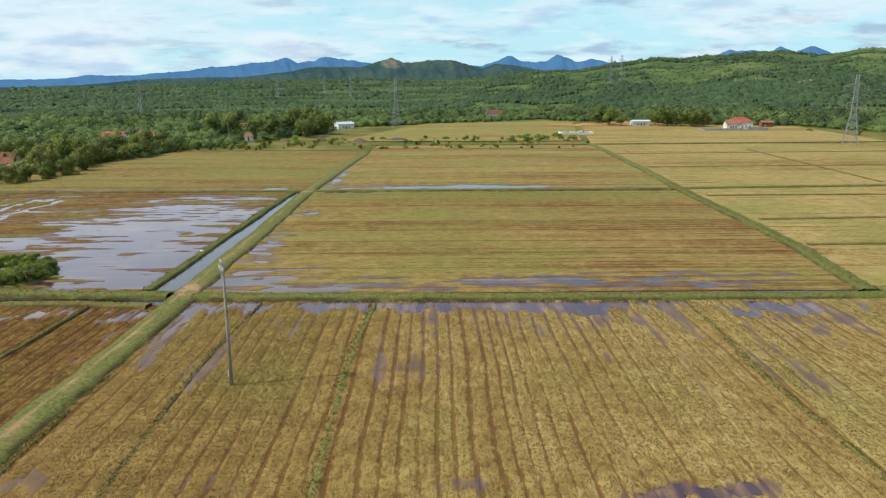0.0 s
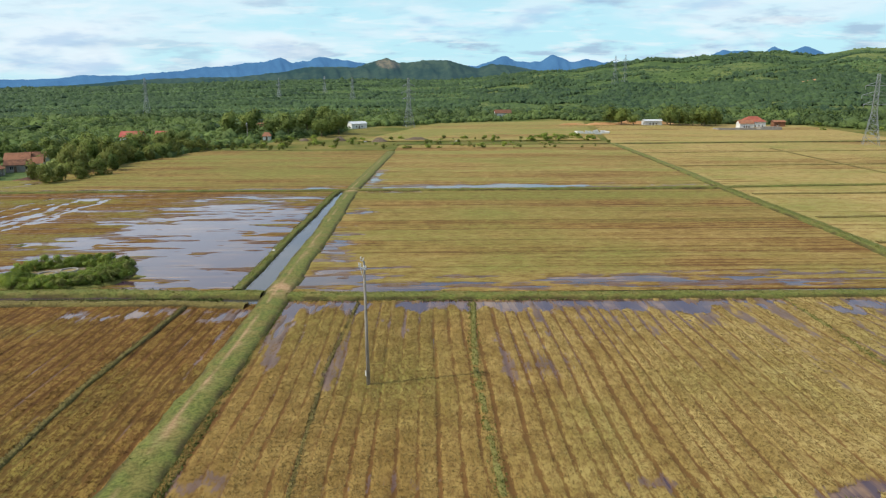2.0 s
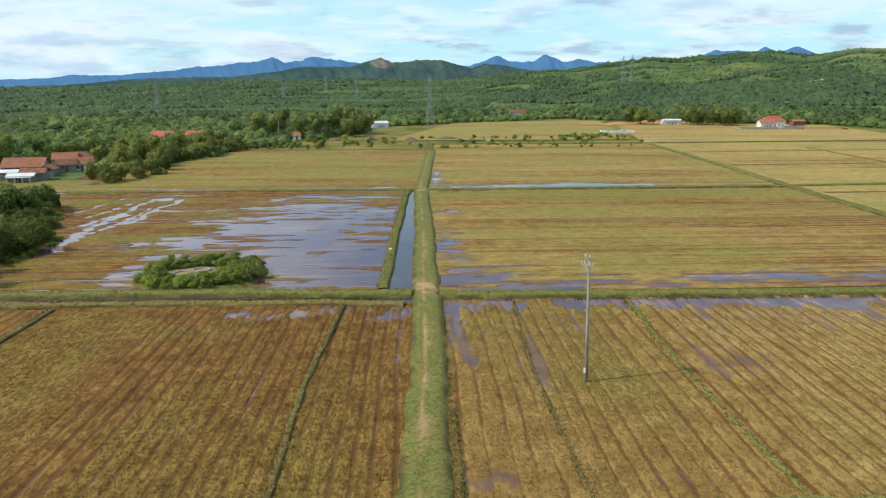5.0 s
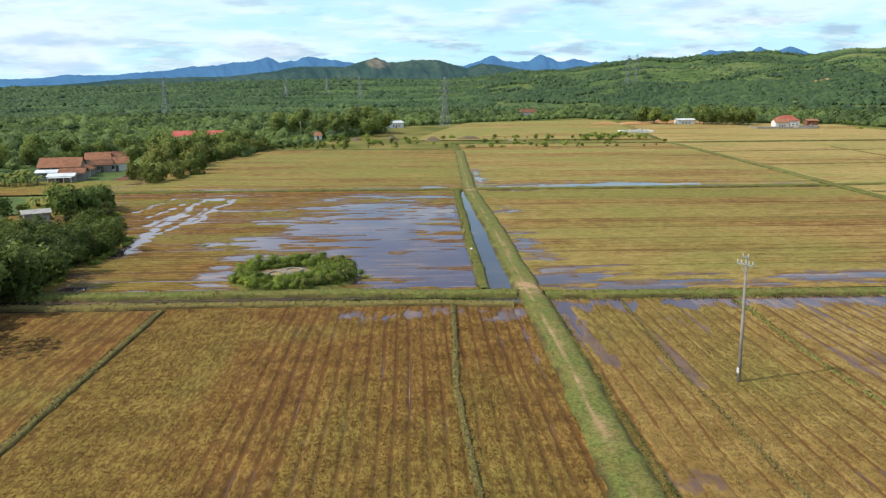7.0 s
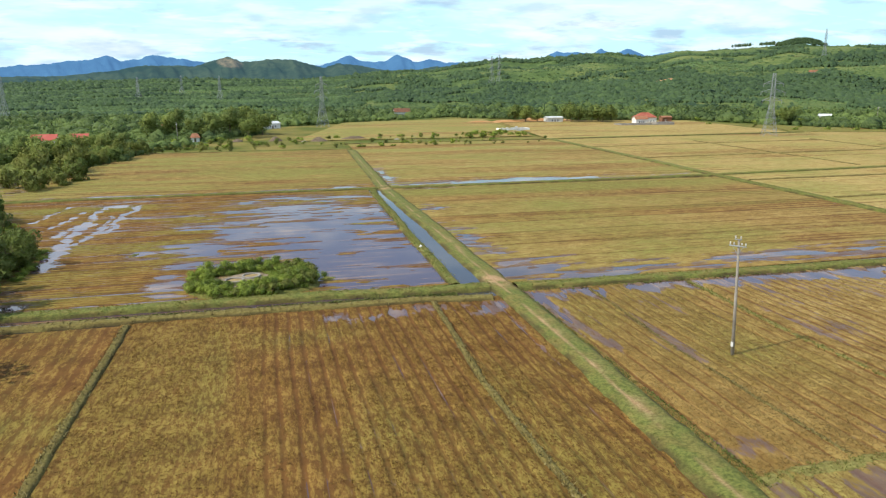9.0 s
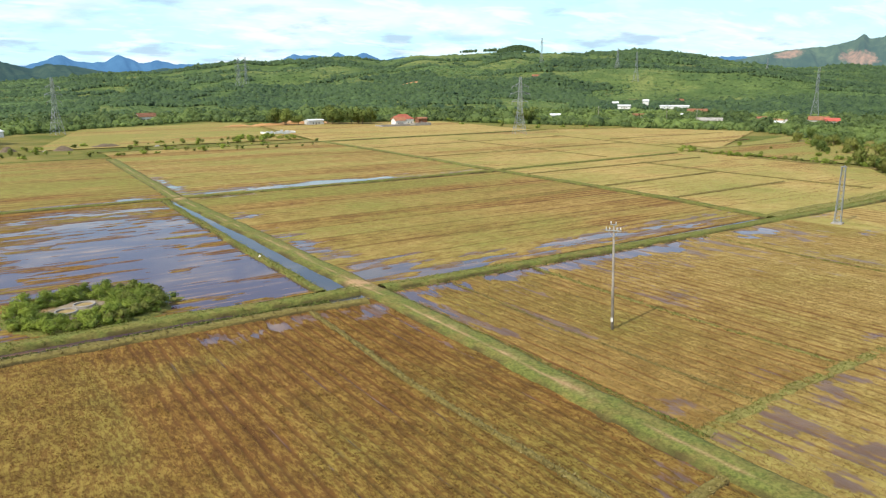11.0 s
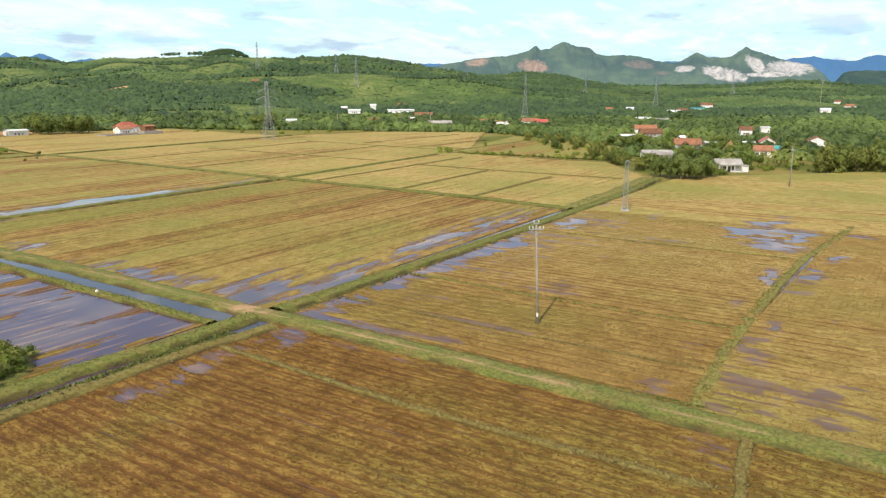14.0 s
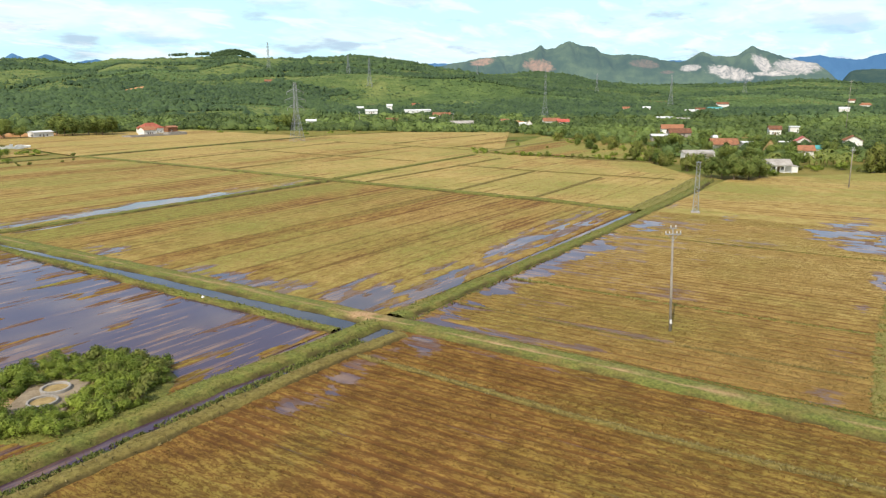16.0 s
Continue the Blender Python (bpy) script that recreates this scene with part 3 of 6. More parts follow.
def field(name, label, corners, along, wet=(), flooded=0.0, weed=0.0, straw=1.0, fine=0.16, coarse=0.65, pitch=1.35, ridge=0.055, gone=0.0, seed=0, green=(), pale=0.0, cut=0.22, calm=None, tracks=(), fade=None, broad=0.16, blots=0.34, comb=0.40):
    """A harvested paddy over four corners (sw, se, ne, nw): ridges run along x or y; wet lists soaked spots (x, y, rx, ry, depth)."""
    c = np.array(corners, float)
    lx = (np.linalg.norm(c[1] - c[0]) + np.linalg.norm(c[2] - c[3])) / 2
    ly = (np.linalg.norm(c[3] - c[0]) + np.linalg.norm(c[2] - c[1])) / 2
    nu = int(lx / (fine if along == "y" else coarse)) + 2
    nv = int(ly / (fine if along == "x" else coarse)) + 2
    u, v = np.meshgrid(np.linspace(0, 1, nu), np.linspace(0, 1, nv), indexing="ij")
    u, v = u[..., None], v[..., None]
    p = (1 - u) * (1 - v) * c[0] + u * (1 - v) * c[1] + u * v * c[2] + (1 - u) * v * c[3]
    x, y = p[..., 0], p[..., 1]
    across, length = (x, y) if along == "y" else (y, x)
    wob = (fbm(length / 14.0, across / 9.0, 2, seed + 1) - 0.5) * 0.7
    phase = (across + wob + 1.6 * pitch * (fbm(across / (3.2 * pitch), 0 * across + 3.3, 2, seed + 12) - 0.5)) / pitch
    tri = np.abs(phase - np.round(phase)) * 2
    deep = lattice_noise(np.round(phase) * 1.37, length / 9.0, seed + 2) * step(fbm(across / 16.0, length / 50.0, 2, seed + 16), 0.30, 0.55)
    furrow = (1 - step(tri, 0.5 * broad, 0.32 + broad)) * (cut + 0.75 * deep)
    lane = (across + 1.2 * (fbm(length / 40.0, across / 40.0, 2, seed + 33) - 0.5)) / (4.2 * pitch)
    band = lattice_noise(np.floor(lane) * 3.1, length / 300.0, seed + 14)
    if along == "x":  # narrow dark seams between the harvested lanes
        seam = (1 - step(np.abs(lane - np.round(lane)) * 4.2 * pitch, 0.15, 0.45)) * lattice_noise(np.round(lane) * 5.3, length / 60.0, seed + 35)
        furrow = np.maximum(furrow, 1.1 * seam)
    if calm:
        furrow = furrow * (0.22 + 0.78 * step(x, *calm))
    if fade:  # the rows run out towards one end
        furrow = furrow * (fade[2] + (1 - fade[2]) * step(y + 6 * (fbm(x / 5, y / 20, 2, seed + 51) - 0.5), fade[0], fade[1]))
    clod = fbm(across / 0.5, length / 2.2, 3, seed + 3) - 0.5
    low = fbm(across / 6.0, length / 26.0, 4, seed + 4) - 0.5
    soak, rut = np.full(x.shape, flooded), np.zeros(x.shape)
    for wx, wy, rx, ry, dep in wet:
        bx, by = 2.4 * (fbm(across / 1.7, length / 7.0, 4, seed + 21) - 0.5), 2.4 * (fbm(across / 1.7, length / 7.0, 4, seed + 23) - 0.5)
        e = np.exp(-(((x - wx) / rx + bx) ** 2 + ((y - wy) / ry + by) ** 2) ** 1.3)
        soak = np.maximum(soak, dep * e)
    for ax, ay, bx_, by_, wid, dep in tracks:
        t_ = np.clip(((x - ax) * (bx_ - ax) + (y - ay) * (by_ - ay)) / ((bx_ - ax) ** 2 + (by_ - ay) ** 2), 0, 1)
        off = np.hypot(x - ax - t_ * (bx_ - ax) + 3.2 * (fbm(y / 4, x / 4, 4, seed + 41) - 0.5), y - ay - t_ * (by_ - ay)) / wid
        run = dep * np.exp(-off ** 2) * (0.7 + 1.6 * (fbm(x / 1.3, y / 1.3, 3, seed + 43) - 0.38))
        soak, rut = np.maximum(soak, run), np.maximum(rut, run)
    streak = fbm(across / (0.55 * pitch), length / 14.0, 4, seed + 6) - 0.5
    blot = fbm(x / 1.5, y / 1.5, 4, seed + 25) - 0.5
    pool = soak * step(soak, 0.55, 0.95)
    z = 0.088 - ridge * furrow * (1 - gone) + 0.06 * clod + 0.05 * low - 0.150 * pool + (comb * streak + blots * blot + 0.16 * clod) * np.minimum(pool, 1.0)
    z = z - 0.10 * np.clip(rut, 0, 1.2)
    if along == "x":
        row = np.clip(1 - 1.5 * rut, 0, 1) * step(tri, 0.70, 1.0) * step(fbm(np.floor(phase) * 2.7, length / 18.0, 3, seed + 61), 0.36, 0.56)
        z = z + 0.11 * row * np.clip(1.75 - 1.15 * soak, 0, 1) * np.minimum(pool, 1.0)
    edge = np.minimum(np.minimum(u, 1 - u)[..., 0] * lx, np.minimum(v, 1 - v)[..., 0] * ly)
    z = np.where(edge < 0.02, 0.05, z)
    st = np.clip(straw * (0.84 + (0.34 if along == "x" else 0.22) * (band - 0.5) + (0.75 if along == "x" else 0.28) * low + 0.45 * clod) - furrow * (1.0 - 0.4 * gone), 0, 1)
    wd = np.clip(weed * (1 + 3.0 * low + 1.2 * (band - 0.5)) + 1.2 * (fbm(x / 13.0, y / 13.0, 3, seed + 8) - 0.62), 0, 0.95)
    for gx, gy, rx, ry, dep in green:
        wd = np.maximum(wd, dep * np.exp(-(((x - gx) / rx) ** 2 + ((y - gy) / ry) ** 2) ** 3))
    we = np.clip(0.75 * pool * step(-z, -0.10, 0.02) + step(-z, -0.035, 0.02) * np.clip(0.25 + pool, 0, 1), 0, 1)
    slick = step(soak + (1.5 if along == "x" else 0.8) * streak + 5.0 * blots * blot, 0.40, 0.70) * step(soak, 0.1, 0.3)
    seep = np.clip(1.3 * furrow, 0, 1) * (0.30 * step(fbm(x / 12.0, y / 12.0, 3, seed + 31), 0.46, 0.62) + 0.6 * step(soak, 0.10, 0.35))
    we = np.clip(np.maximum(np.maximum(we, slick * np.clip(0.62 + 0.5 * furrow + 0.8 * streak + 1.0 * clod, 0, 0.9)), seep * (1 - gone)), 0, 1)
    pale = pale if np.isscalar(pale) else pale[0] + (pale[1] - pale[0]) * step(u[..., 0], 0.2, 0.65)
    STUBBLE[name] = (x, y, z, st * (1 - we))
    me = mesh_from(name, np.stack([x, y, z], -1).reshape(-1, 3), grid_faces(nu, nv), FIELD_Y if along == "y" else FIELD_X, True, {"straw": st, "weed": wd, "wet": we, "pale": np.clip(pale * (1 + 1.2 * low + (0.9 if along == "x" else 0.2) * (band - 0.5)), 0, 1)})
    return tagged(new(name, me), label, "field", kind="structure")


def water(name, label, x0, x1, y0, y1, z=0.0, mat=WATER_Y):
    me = mesh_from(name, [(x0, y0, z), (x1, y0, z), (x1, y1, z), (x0, y1, z)], [(0, 1, 2, 3)], mat)
    return tagged(new(name, me), label, "water", kind="structure")


S = "harvested rice field with straw rows and mud"
field("field_1", S + " beside the pole", ((-26.9, 34.9), (27, 34.5), (27, 74), (-26.5, 74)), "y", straw=0.86, weed=0.10, pitch=1.28, ridge=0.07, fade=(36, 52, 0.75), broad=0.04, blots=0.12, comb=0.3,
      wet=((4, 72.2, 38, 2.4, 1.4), (16, 71.6, 7, 2.4, 1.1), (-24.6, 68, 1.5, 5, 1.1), (-24.4, 61, 1.2, 4, 0.8), (-2.0, 57, 5.0, 6, 0.60), (-18.4, 56, 1.2, 7, 0.66), (-15, 68, 4, 4, 0.6), (9, 65, 9, 8, 0.56), (21, 69, 8, 5, 0.74),
           (23, 60, 5, 9, 0.58), (-24, 38, 2.2, 2, 0.64), (2.0, 37.6, 2.0, 1.1, 0.8), (15, 36.5, 6.0, 1.4, 0.9), (-13, 37.7, 2.5, 1.2, 0.6)), pale=(0.24, 0.74), cut=0.46, seed=1)
field("field_2", S, ((27, 34.5), (50, 31.2), (50, 74), (27, 74)), "y", straw=0.95, wet=((34, 70.5, 8, 2.6, 1.15), (36, 65, 7, 5, 0.64), (36, 39.2, 6, 3.4, 1.3), (42.5, 45.4, 5.5, 2.4, 1.25), (45.2, 41, 4, 5, 1.2), (40, 36.4, 6, 1.8, 1.15), (48.4, 60, 2.2, 1.2, 1.15), (29, 56, 4, 7, 0.55)),
      weed=0.35, pitch=1.28, fade=(36, 50, 0.8), broad=0.06, comb=0.2, pale=0.85, cut=0.36, seed=2)
field("field_3", S + ", drying out", ((50, -40), (112, -40), (112, 73), (50, 74)), "y", weed=0.62, pale=0.95, seed=3, fine=0.4, coarse=1.4, pitch=2.2, gone=0.4, cut=0.15,
      wet=((52, 42, 8, 3, 1.0), (51, 61, 3, 1.2, 0.9), (58, 73, 7, 1, 0.8)))
field("field_19", S + ", dry and pale", ((112, -40), (168, -40), (150, 33), (112, 71)), "y", weed=0.6, pale=1.0, seed=19, fine=0.5, coarse=1.6, pitch=2.2, gone=0.4, cut=0.15)
field("field_4", S, ((-26.9, -30), (50, -30), (50, 32.2), (-26.9, 35.9)), "y", weed=0.25, pale=0.45, seed=4, coarse=0.7, fine=0.2, pitch=1.4, cut=0.34, broad=0.08, blots=0.3,
      wet=((-20.5, 32.0, 5.5, 2.1, 0.72), (-12.5, 33.3, 6.0, 1.7, 0.76), (-4.6, 33.0, 2.2, 0.8, 0.9), (16.5, 32.4, 6, 1.6, 1.12), (29, 31, 2.4, 1.0, 1.15), (31, 30, 3, 1.2, 1.05), (41, 33, 4, 1.2, 1.1), (-21, 27, 5, 3, 0.55), (-2, 26, 6, 2, 0.45), (49, 30, 3, 3, 0.9)), fade=(24, 30, 0.6))
field("field_5", S + ", reddish mud between the rows", ((-66, -30), (-28.5, -30), (-28.5, 73.0), (-66, 73.0)), "y", straw=0.56, weed=0.14, pitch=1.15, cut=0.44, ridge=0.11, broad=0.02, calm=(-55, -50),
      wet=((-31.4, 69.4, 2.6, 2.2, 1.0), (-36, 70.8, 3, 1.2, 0.95), (-40, 69.6, 2.2, 1.8, 0.9), (-45.5, 69.6, 3.0, 1.6, 0.85), (-29.9, 58, 0.4, 9, 0.6), (-31.6, 32, 2.8, 1.6, 0.68)), seed=5, green=((-61, 50, 6, 26, 0.26), (-57, 58, 1.6, 14, 0.36)))
field("field_6", S + " beside the trees", ((-130, -30), (-65.8, -30), (-65.8, 72.4), (-130, 72.4)), "y", straw=0.50, weed=0.20, gone=0.6, pale=0.0, seed=6, coarse=0.9, fine=0.3)
field("field_7", "flooded rice field with rows of stubble standing in water", ((-110, 78.5), (-32.4, 78.5), (-31, 155), (-110, 155)), "x", coarse=0.55, fine=0.16, pitch=0.95, straw=0.80, weed=0.42, cut=0.5, ridge=0.10, blots=0.05, comb=0.20,
      wet=((-41, 94, 15, 20, 1.7), (-45, 119, 18, 14, 1.25), (-45, 134, 18, 8, 1.1), (-42, 146, 18, 4, 1.15), (-63.4, 86, 2.6, 5, 1.3), (-61.5, 95, 4, 2.4, 1.2), (-61, 104, 5, 4, 1.25), (-68, 103, 2.5, 3, 1.15), (-79.5, 145, 3, 3, 1.25),
           (-78, 81.6, 2, 1.2, 1.2), (-72, 132, 12, 1.6, 0.9), (-66, 122, 12, 2.0, 0.95), (-76, 150, 10, 2, 0.8)), flooded=0.27, seed=7,
      tracks=((-79.3, 97, -79.6, 112, 1.4, 1.15), (-80, 112, -80.5, 128, 0.9, 1.05), (-82.5, 118, -80, 146, 0.8, 1.05), (-78.0, 112, -77.6, 136, 0.5, 1.0), (-90, 131, -87.5, 147, 0.5, 1.15), (-86, 124, -83, 142, 0.5, 1.1), (-76.5, 120, -75, 146, 0.7, 1.1)))
field("field_8", S + " turning green", ((-26.4, 77), (48.6, 77), (55, 155), (-26.4, 155)), "x", straw=0.78,
      wet=((-21.5, 83, 5, 6, 1.5), (-14, 79.5, 8, 2.5, 1.3), (14, 80.8, 34, 3.0, 1.0), (-23.5, 100, 2.6, 12, 1.0), (-23, 129, 2.4, 5, 1.15), (-20, 153.5, 7, 1.2, 1.1), (36, 82, 12, 4, 0.6)), weed=0.38, pitch=1.9, pale=0.42, cut=0.20, ridge=0.04, seed=8,
      green=((10, 148, 60, 7, 0.9), (10, 130, 60, 3, 0.5), (26, 119, 30, 2.5, 0.4), (-10, 100, 14, 3, 0.3)))
field("field_9", S, ((-112, 157), (-27.8, 157), (-23.8, 256), (-90, 256)), "x", weed=0.6, straw=0.8, pitch=3.0, fine=0.45, coarse=1.4, gone=0.2, pale=0.45, cut=0.3, seed=9, wet=((-60, 158.6, 45, 1.6, 1.0), (-34, 160, 5, 3, 1.1), (-104, 170, 4, 7, 1.0)))
field("field_10", S, ((-25.5, 157), (54, 157), (61, 278), (-21, 278)), "x", weed=0.55, straw=0.9, pitch=3.0, fine=0.45, coarse=1.4, gone=0.2, pale=0.75, cut=0.3, seed=10, wet=((-23.5, 178, 2, 20, 1.1), (8, 161, 34, 4.6, 1.5), (50, 163, 6, 2, 0.7)))
field("field_11", S + " in small plots", ((48.6, 78), (107, 78), (135, 162), (55, 157)), "x", weed=0.42, pitch=3.0, fine=0.5, coarse=1.4, gone=0.5, pale=1.0, seed=11)
field("field_12", S, ((56, 159), (160, 164), (190, 285), (62, 278)), "x", weed=0.42, pitch=3.5, fine=0.7, coarse=2.0, gone=0.5, pale=1.0, seed=12)
field("field_13", "dry pale stubble beyond the far bund", ((-40, 300), (62, 300), (90, 470), (-5, 440)), "x", weed=0.8, pitch=5, fine=1.4, coarse=3, gone=0.8, pale=0.95, seed=13)
field("field_14", "dry pale stubble beyond the far bund", ((62, 284), (185, 290), (200, 400), (90, 440)), "x", weed=0.25, pitch=5, fine=1.4, coarse=3, gone=0.8, pale=1.0, seed=14)
field("field_15", "dry pale stubble near the village", ((107, 80), (140, 104), (146, 166), (135, 163)), "x", weed=0.5, pitch=3, fine=0.6, coarse=2, gone=0.6, pale=0.9, seed=15)
field("field_21", "rough green meadow behind the hedge", ((147, 108), (200, 120), (242, 188), (148, 165)), "x", weed=1.4, pitch=4, fine=1.0, coarse=3, gone=0.8, pale=0.8, seed=21)
field("field_16", "dry pale stubble near the village", ((162, 166), (262, 217), (240, 270), (190, 288)), "x", weed=0.25, pitch=4, fine=1.0, coarse=3, gone=0.8, pale=1.0, seed=16)
field("field_17", "dense green vegetable crop", ((186, 291), (246, 272), (290, 282), (205, 328)), "x", weed=3.0, pitch=2.5, fine=0.9, coarse=3, gone=0.0, seed=17)
field("field_20", "bright green vegetable plot by the grey house", ((-107, 131), (-99, 137), (-106, 152), (-118, 150)), "x", weed=3.0, pitch=1.6, fine=0.4, coarse=1.2, gone=0.4, seed=20)
field("field_18", "muddy grass plot by the farmhouses", ((-150, 152), (-107, 155), (-104, 177), (-150, 175)), "x", weed=0.7, pitch=3, fine=0.8, coarse=3, gone=0.6, seed=18)
water("water_1", "still shallow water in the stubble", -26.5, 66, 0, 75)
water("water_2", "still brown water beside the reddish stubble", -66, -28.5, 20, 72.5, -0.012)
water("water_3", "still water flooding the field, reflecting the sky", -108, -32.3, 75, 156, 0.0, FLOOD)
water("water_4", "still shallow water in the stubble", -27, 50, 76, 156, 0.0, WATER_X)
water("water_5", "long pool of water along the bund", -112, 54, 156.5, 200, 0.0, WATER_X)
water("water_6", "clear still water in the canal", -32.2, -27.1, 76, 156, 0.0, CANAL)
water("water_7", "dark still water in a narrow ditch", -110, -28.2, 72.6, 74.9, 0.0, CANAL)


# ---- bunds and the path ----
def bund(name, label, pts, width, height, seed=0, bare=0.0, kind_of="bund", ragged=0.25, worn=(), mat=None):
    """A grown earth bank along a line of points, with a worn track along its crown where bare is set."""
    pts = [Vector(p) for p in pts]
    line = []
    for p, q in zip(pts, pts[1:]):
        n = max(2, int((q - p).length / 0.7))
        line += [p.lerp(q, i / n) for i in range(n)]
    line.append(pts[-1])
    L = np.array([tuple(p) for p in line])
    t = np.gradient(L, axis=0)
    t /= np.linalg.norm(t, axis=1)[:, None]
    nrm = np.stack([-t[:, 1], t[:, 0]], 1)
    s = np.arange(len(L)) * 0.7
    prof = np.array([(-0.62, -0.45), (-0.5, -0.05), (-0.40, 0.55), (-0.28, 0.92), (-0.1, 1.0), (0.0, 1.0), (0.05, 1.0), (0.09, 0.99), (0.13, 0.99), (0.18, 0.97), (0.28, 0.92), (0.40, 0.55), (0.5, -0.05), (0.62, -0.45)])
    wl_ = 1 + ragged * 2 * (fbm(s / 3.0, s * 0 + 1.5, 3, seed) - 0.5)
    wr_ = 1 + ragged * 2 * (fbm(s / 3.0, s * 0 + 7.5, 3, seed + 3) - 0.5)
    off = prof[None, :, 0] * width * np.where(prof[None, :, 0] < 0, wl_[:, None], wr_[:, None])
    sway_ = min(0.25 * width, 0.35)
    sway = (fbm(s / 14.0, s * 0, 2, seed + 5) - 0.5)[:, None] * sway_
    P = L[:, None, :] + nrm[:, None, :] * (off + sway)[..., None]
    rough = fbm(P[..., 0] / 0.8, P[..., 1] / 0.8, 3, seed + 7) - 0.5
    z = prof[None, :, 1] * height * (1 + 0.25 * (fbm(s / 6.0, s * 0, 2, seed + 8) - 0.5))[:, None] + 0.14 * rough
    z = np.where(np.abs(prof[None, :, 0]) > 0.6, -0.45, z)
    k = np.abs(prof[None, :, 0]) * np.ones_like(z)
    br = bare * np.clip(3.5 * (fbm(s / 4.0, s * 0 + 3.5, 3, seed + 11) - 0.36), 0, 1)[:, None] * np.exp(-((prof[None, :, 0] - 0.09) / 0.045) ** 2)
    worn_at = sum((e * np.exp(-((P[..., 1] - wy) / wl) ** 2) * np.exp(-(k / ww) ** 2) * np.clip(3 * fbm(P[..., 0] / 1.1, P[..., 1] / 1.1, 3, seed + 15) - 0.9, 0, 1) for wy, wl, ww, e in worn), np.zeros_like(z))
    # dark along both edges: earth together with painted shade of the slopes
    soil = np.clip(2.4 * (fbm(P[..., 0] / 1.4, P[..., 1] / 1.4, 3, seed + 13) - 0.22), 0, 1) * step(k, 0.30, 0.44) * 0.95
    me = mesh_from(name, np.concatenate([P, z[..., None]], -1).reshape(-1, 3), grid_faces(len(L), len(prof)), mat or GRASS, True, {"bare": np.clip(br + worn_at, 0, 1), "soil": soil})
    return tagged(new(name, me), label, kind_of, kind="structure")


GB = "grassy earth bund between rice fields"
bund("path_1", "grassy farm track with worn earth along the crown", ((-28.2, -30), (-28.2, 30), (-27.6, 60), (-27.2, 100), (-27.2, 156), (-23, 250)), 3.4, 0.34, 1, 0.75, "path", 0.16, ((78.0, 2.2, 0.5, 1.5), (155.5, 3, 0.5, 0.9), (44.2, 1.6, 0.16, 1.0), (62, 2.5, 0.10, 0.8), (52, 1.2, 0.10, 0.8), (97, 6, 0.1, 0.6)))
bund("bund_1", GB, ((-110, 77.4), (-60, 77.5), (-46, 77.3), (-34, 76.4), (-29, 76.2)), 2.6, 0.45, 2, ragged=0.24)
bund("bund_2", "low rough bank beside a narrow ditch", ((-130, 73.5), (-60, 73.8), (-38, 73.3), (-29.8, 72.3)), 2.0, 0.34, 3, ragged=0.45, mat=DULL_GRASS)
bund("bund_3", GB, ((-26, 75.8), (12, 74.8), (36, 74.6), (75, 74.8), (104, 77)), 2.6, 0.40, 4)
bund("bund_40", "wide rough grassy strip beside the bund", ((50, 77.0), (75, 77.2), (106, 79.6)), 4.6, 0.22, 44, ragged=0.3, mat=FRESH)
bund("bund_4", GB + " along the canal", ((-32.3, 78), (-31.8, 100), (-30.6, 145), (-30, 154)), 1.5, 0.34, 5)
bund("bund_5", GB, ((-102, 155), (-60, 156), (-29, 156), (54, 157.5), (135, 163)), 2.0, 0.35, 6)
bund("bund_6", GB, ((48.6, 76), (51.4, 96), (52.6, 113), (54.4, 156), (57, 185), (62, 280)), 2.8, 0.45, 7)
bund("bund_7", "low grassy strip across the stubble", ((-26, 34.6), (-13, 35.3), (-1.5, 35.3), (14, 35.0), (27, 34.4), (40, 32.6), (56, 30.6)), 1.3, 0.10, 8, ragged=0.6, mat=FRESH)
for i, (x, y0, y1, w) in enumerate(((-66, -30, 72, 0.8), (-36.7, 31, 72, 0.62), (-18.9, 36, 73, 0.35), (-6.9, 36, 73, 0.65), (26.6, 36, 73, 0.45))):
    bund("bund_%d" % (8 + i), "narrow grassy strip across the stubble", ((x, y0), (x - 0.4, (y0 + y1) / 2), (x + 0.6, y1)), w, (0.32, 0.28, 0.11, 0.11, 0.09)[i], 20 + i, ragged=0.5, mat=DULL_GRASS if i < 3 else FRESH)
bund("bund_41", "low worn bank across the end of the rows", ((-29.4, 30.5), (-33, 30.2), (-37, 29.6), (-48, 28.6)), 0.9, 0.20, 45, ragged=0.5, mat=DULL_GRASS)
bund("bund_20", GB, ((-100, 257), (-22, 256)), 2.0, 0.35, 30)
bund("bund_21", GB, ((-22, 280), (62, 281), (185, 288)), 2.5, 0.35, 31)
PB = "low grassy bund between small dry plots"
EAST = (((57, 147), (89, 147.5), (128, 148.7)), ((56, 120), (98, 122)), ((54, 100), (94, 101)), ((99, 84), (99.5, 120), (102, 149)), ((138.8, 101), (139, 129), (145, 166)),
        ((144, 166), (238, 169)), ((153, 176), (163, 252)), ((158, 188), (212, 187)), ((166, 221), (240, 219)), ((60, 200), (160, 205)), ((62, 240), (164, 247)), ((112, 255), (106, 167)))
for i, pts in enumerate(EAST):
    bund("bund_%d" % (22 + i), PB, pts, 1.1 if i not in (4, 5) else 2.2, 0.26, 40 + i, mat=DULL_GRASS)


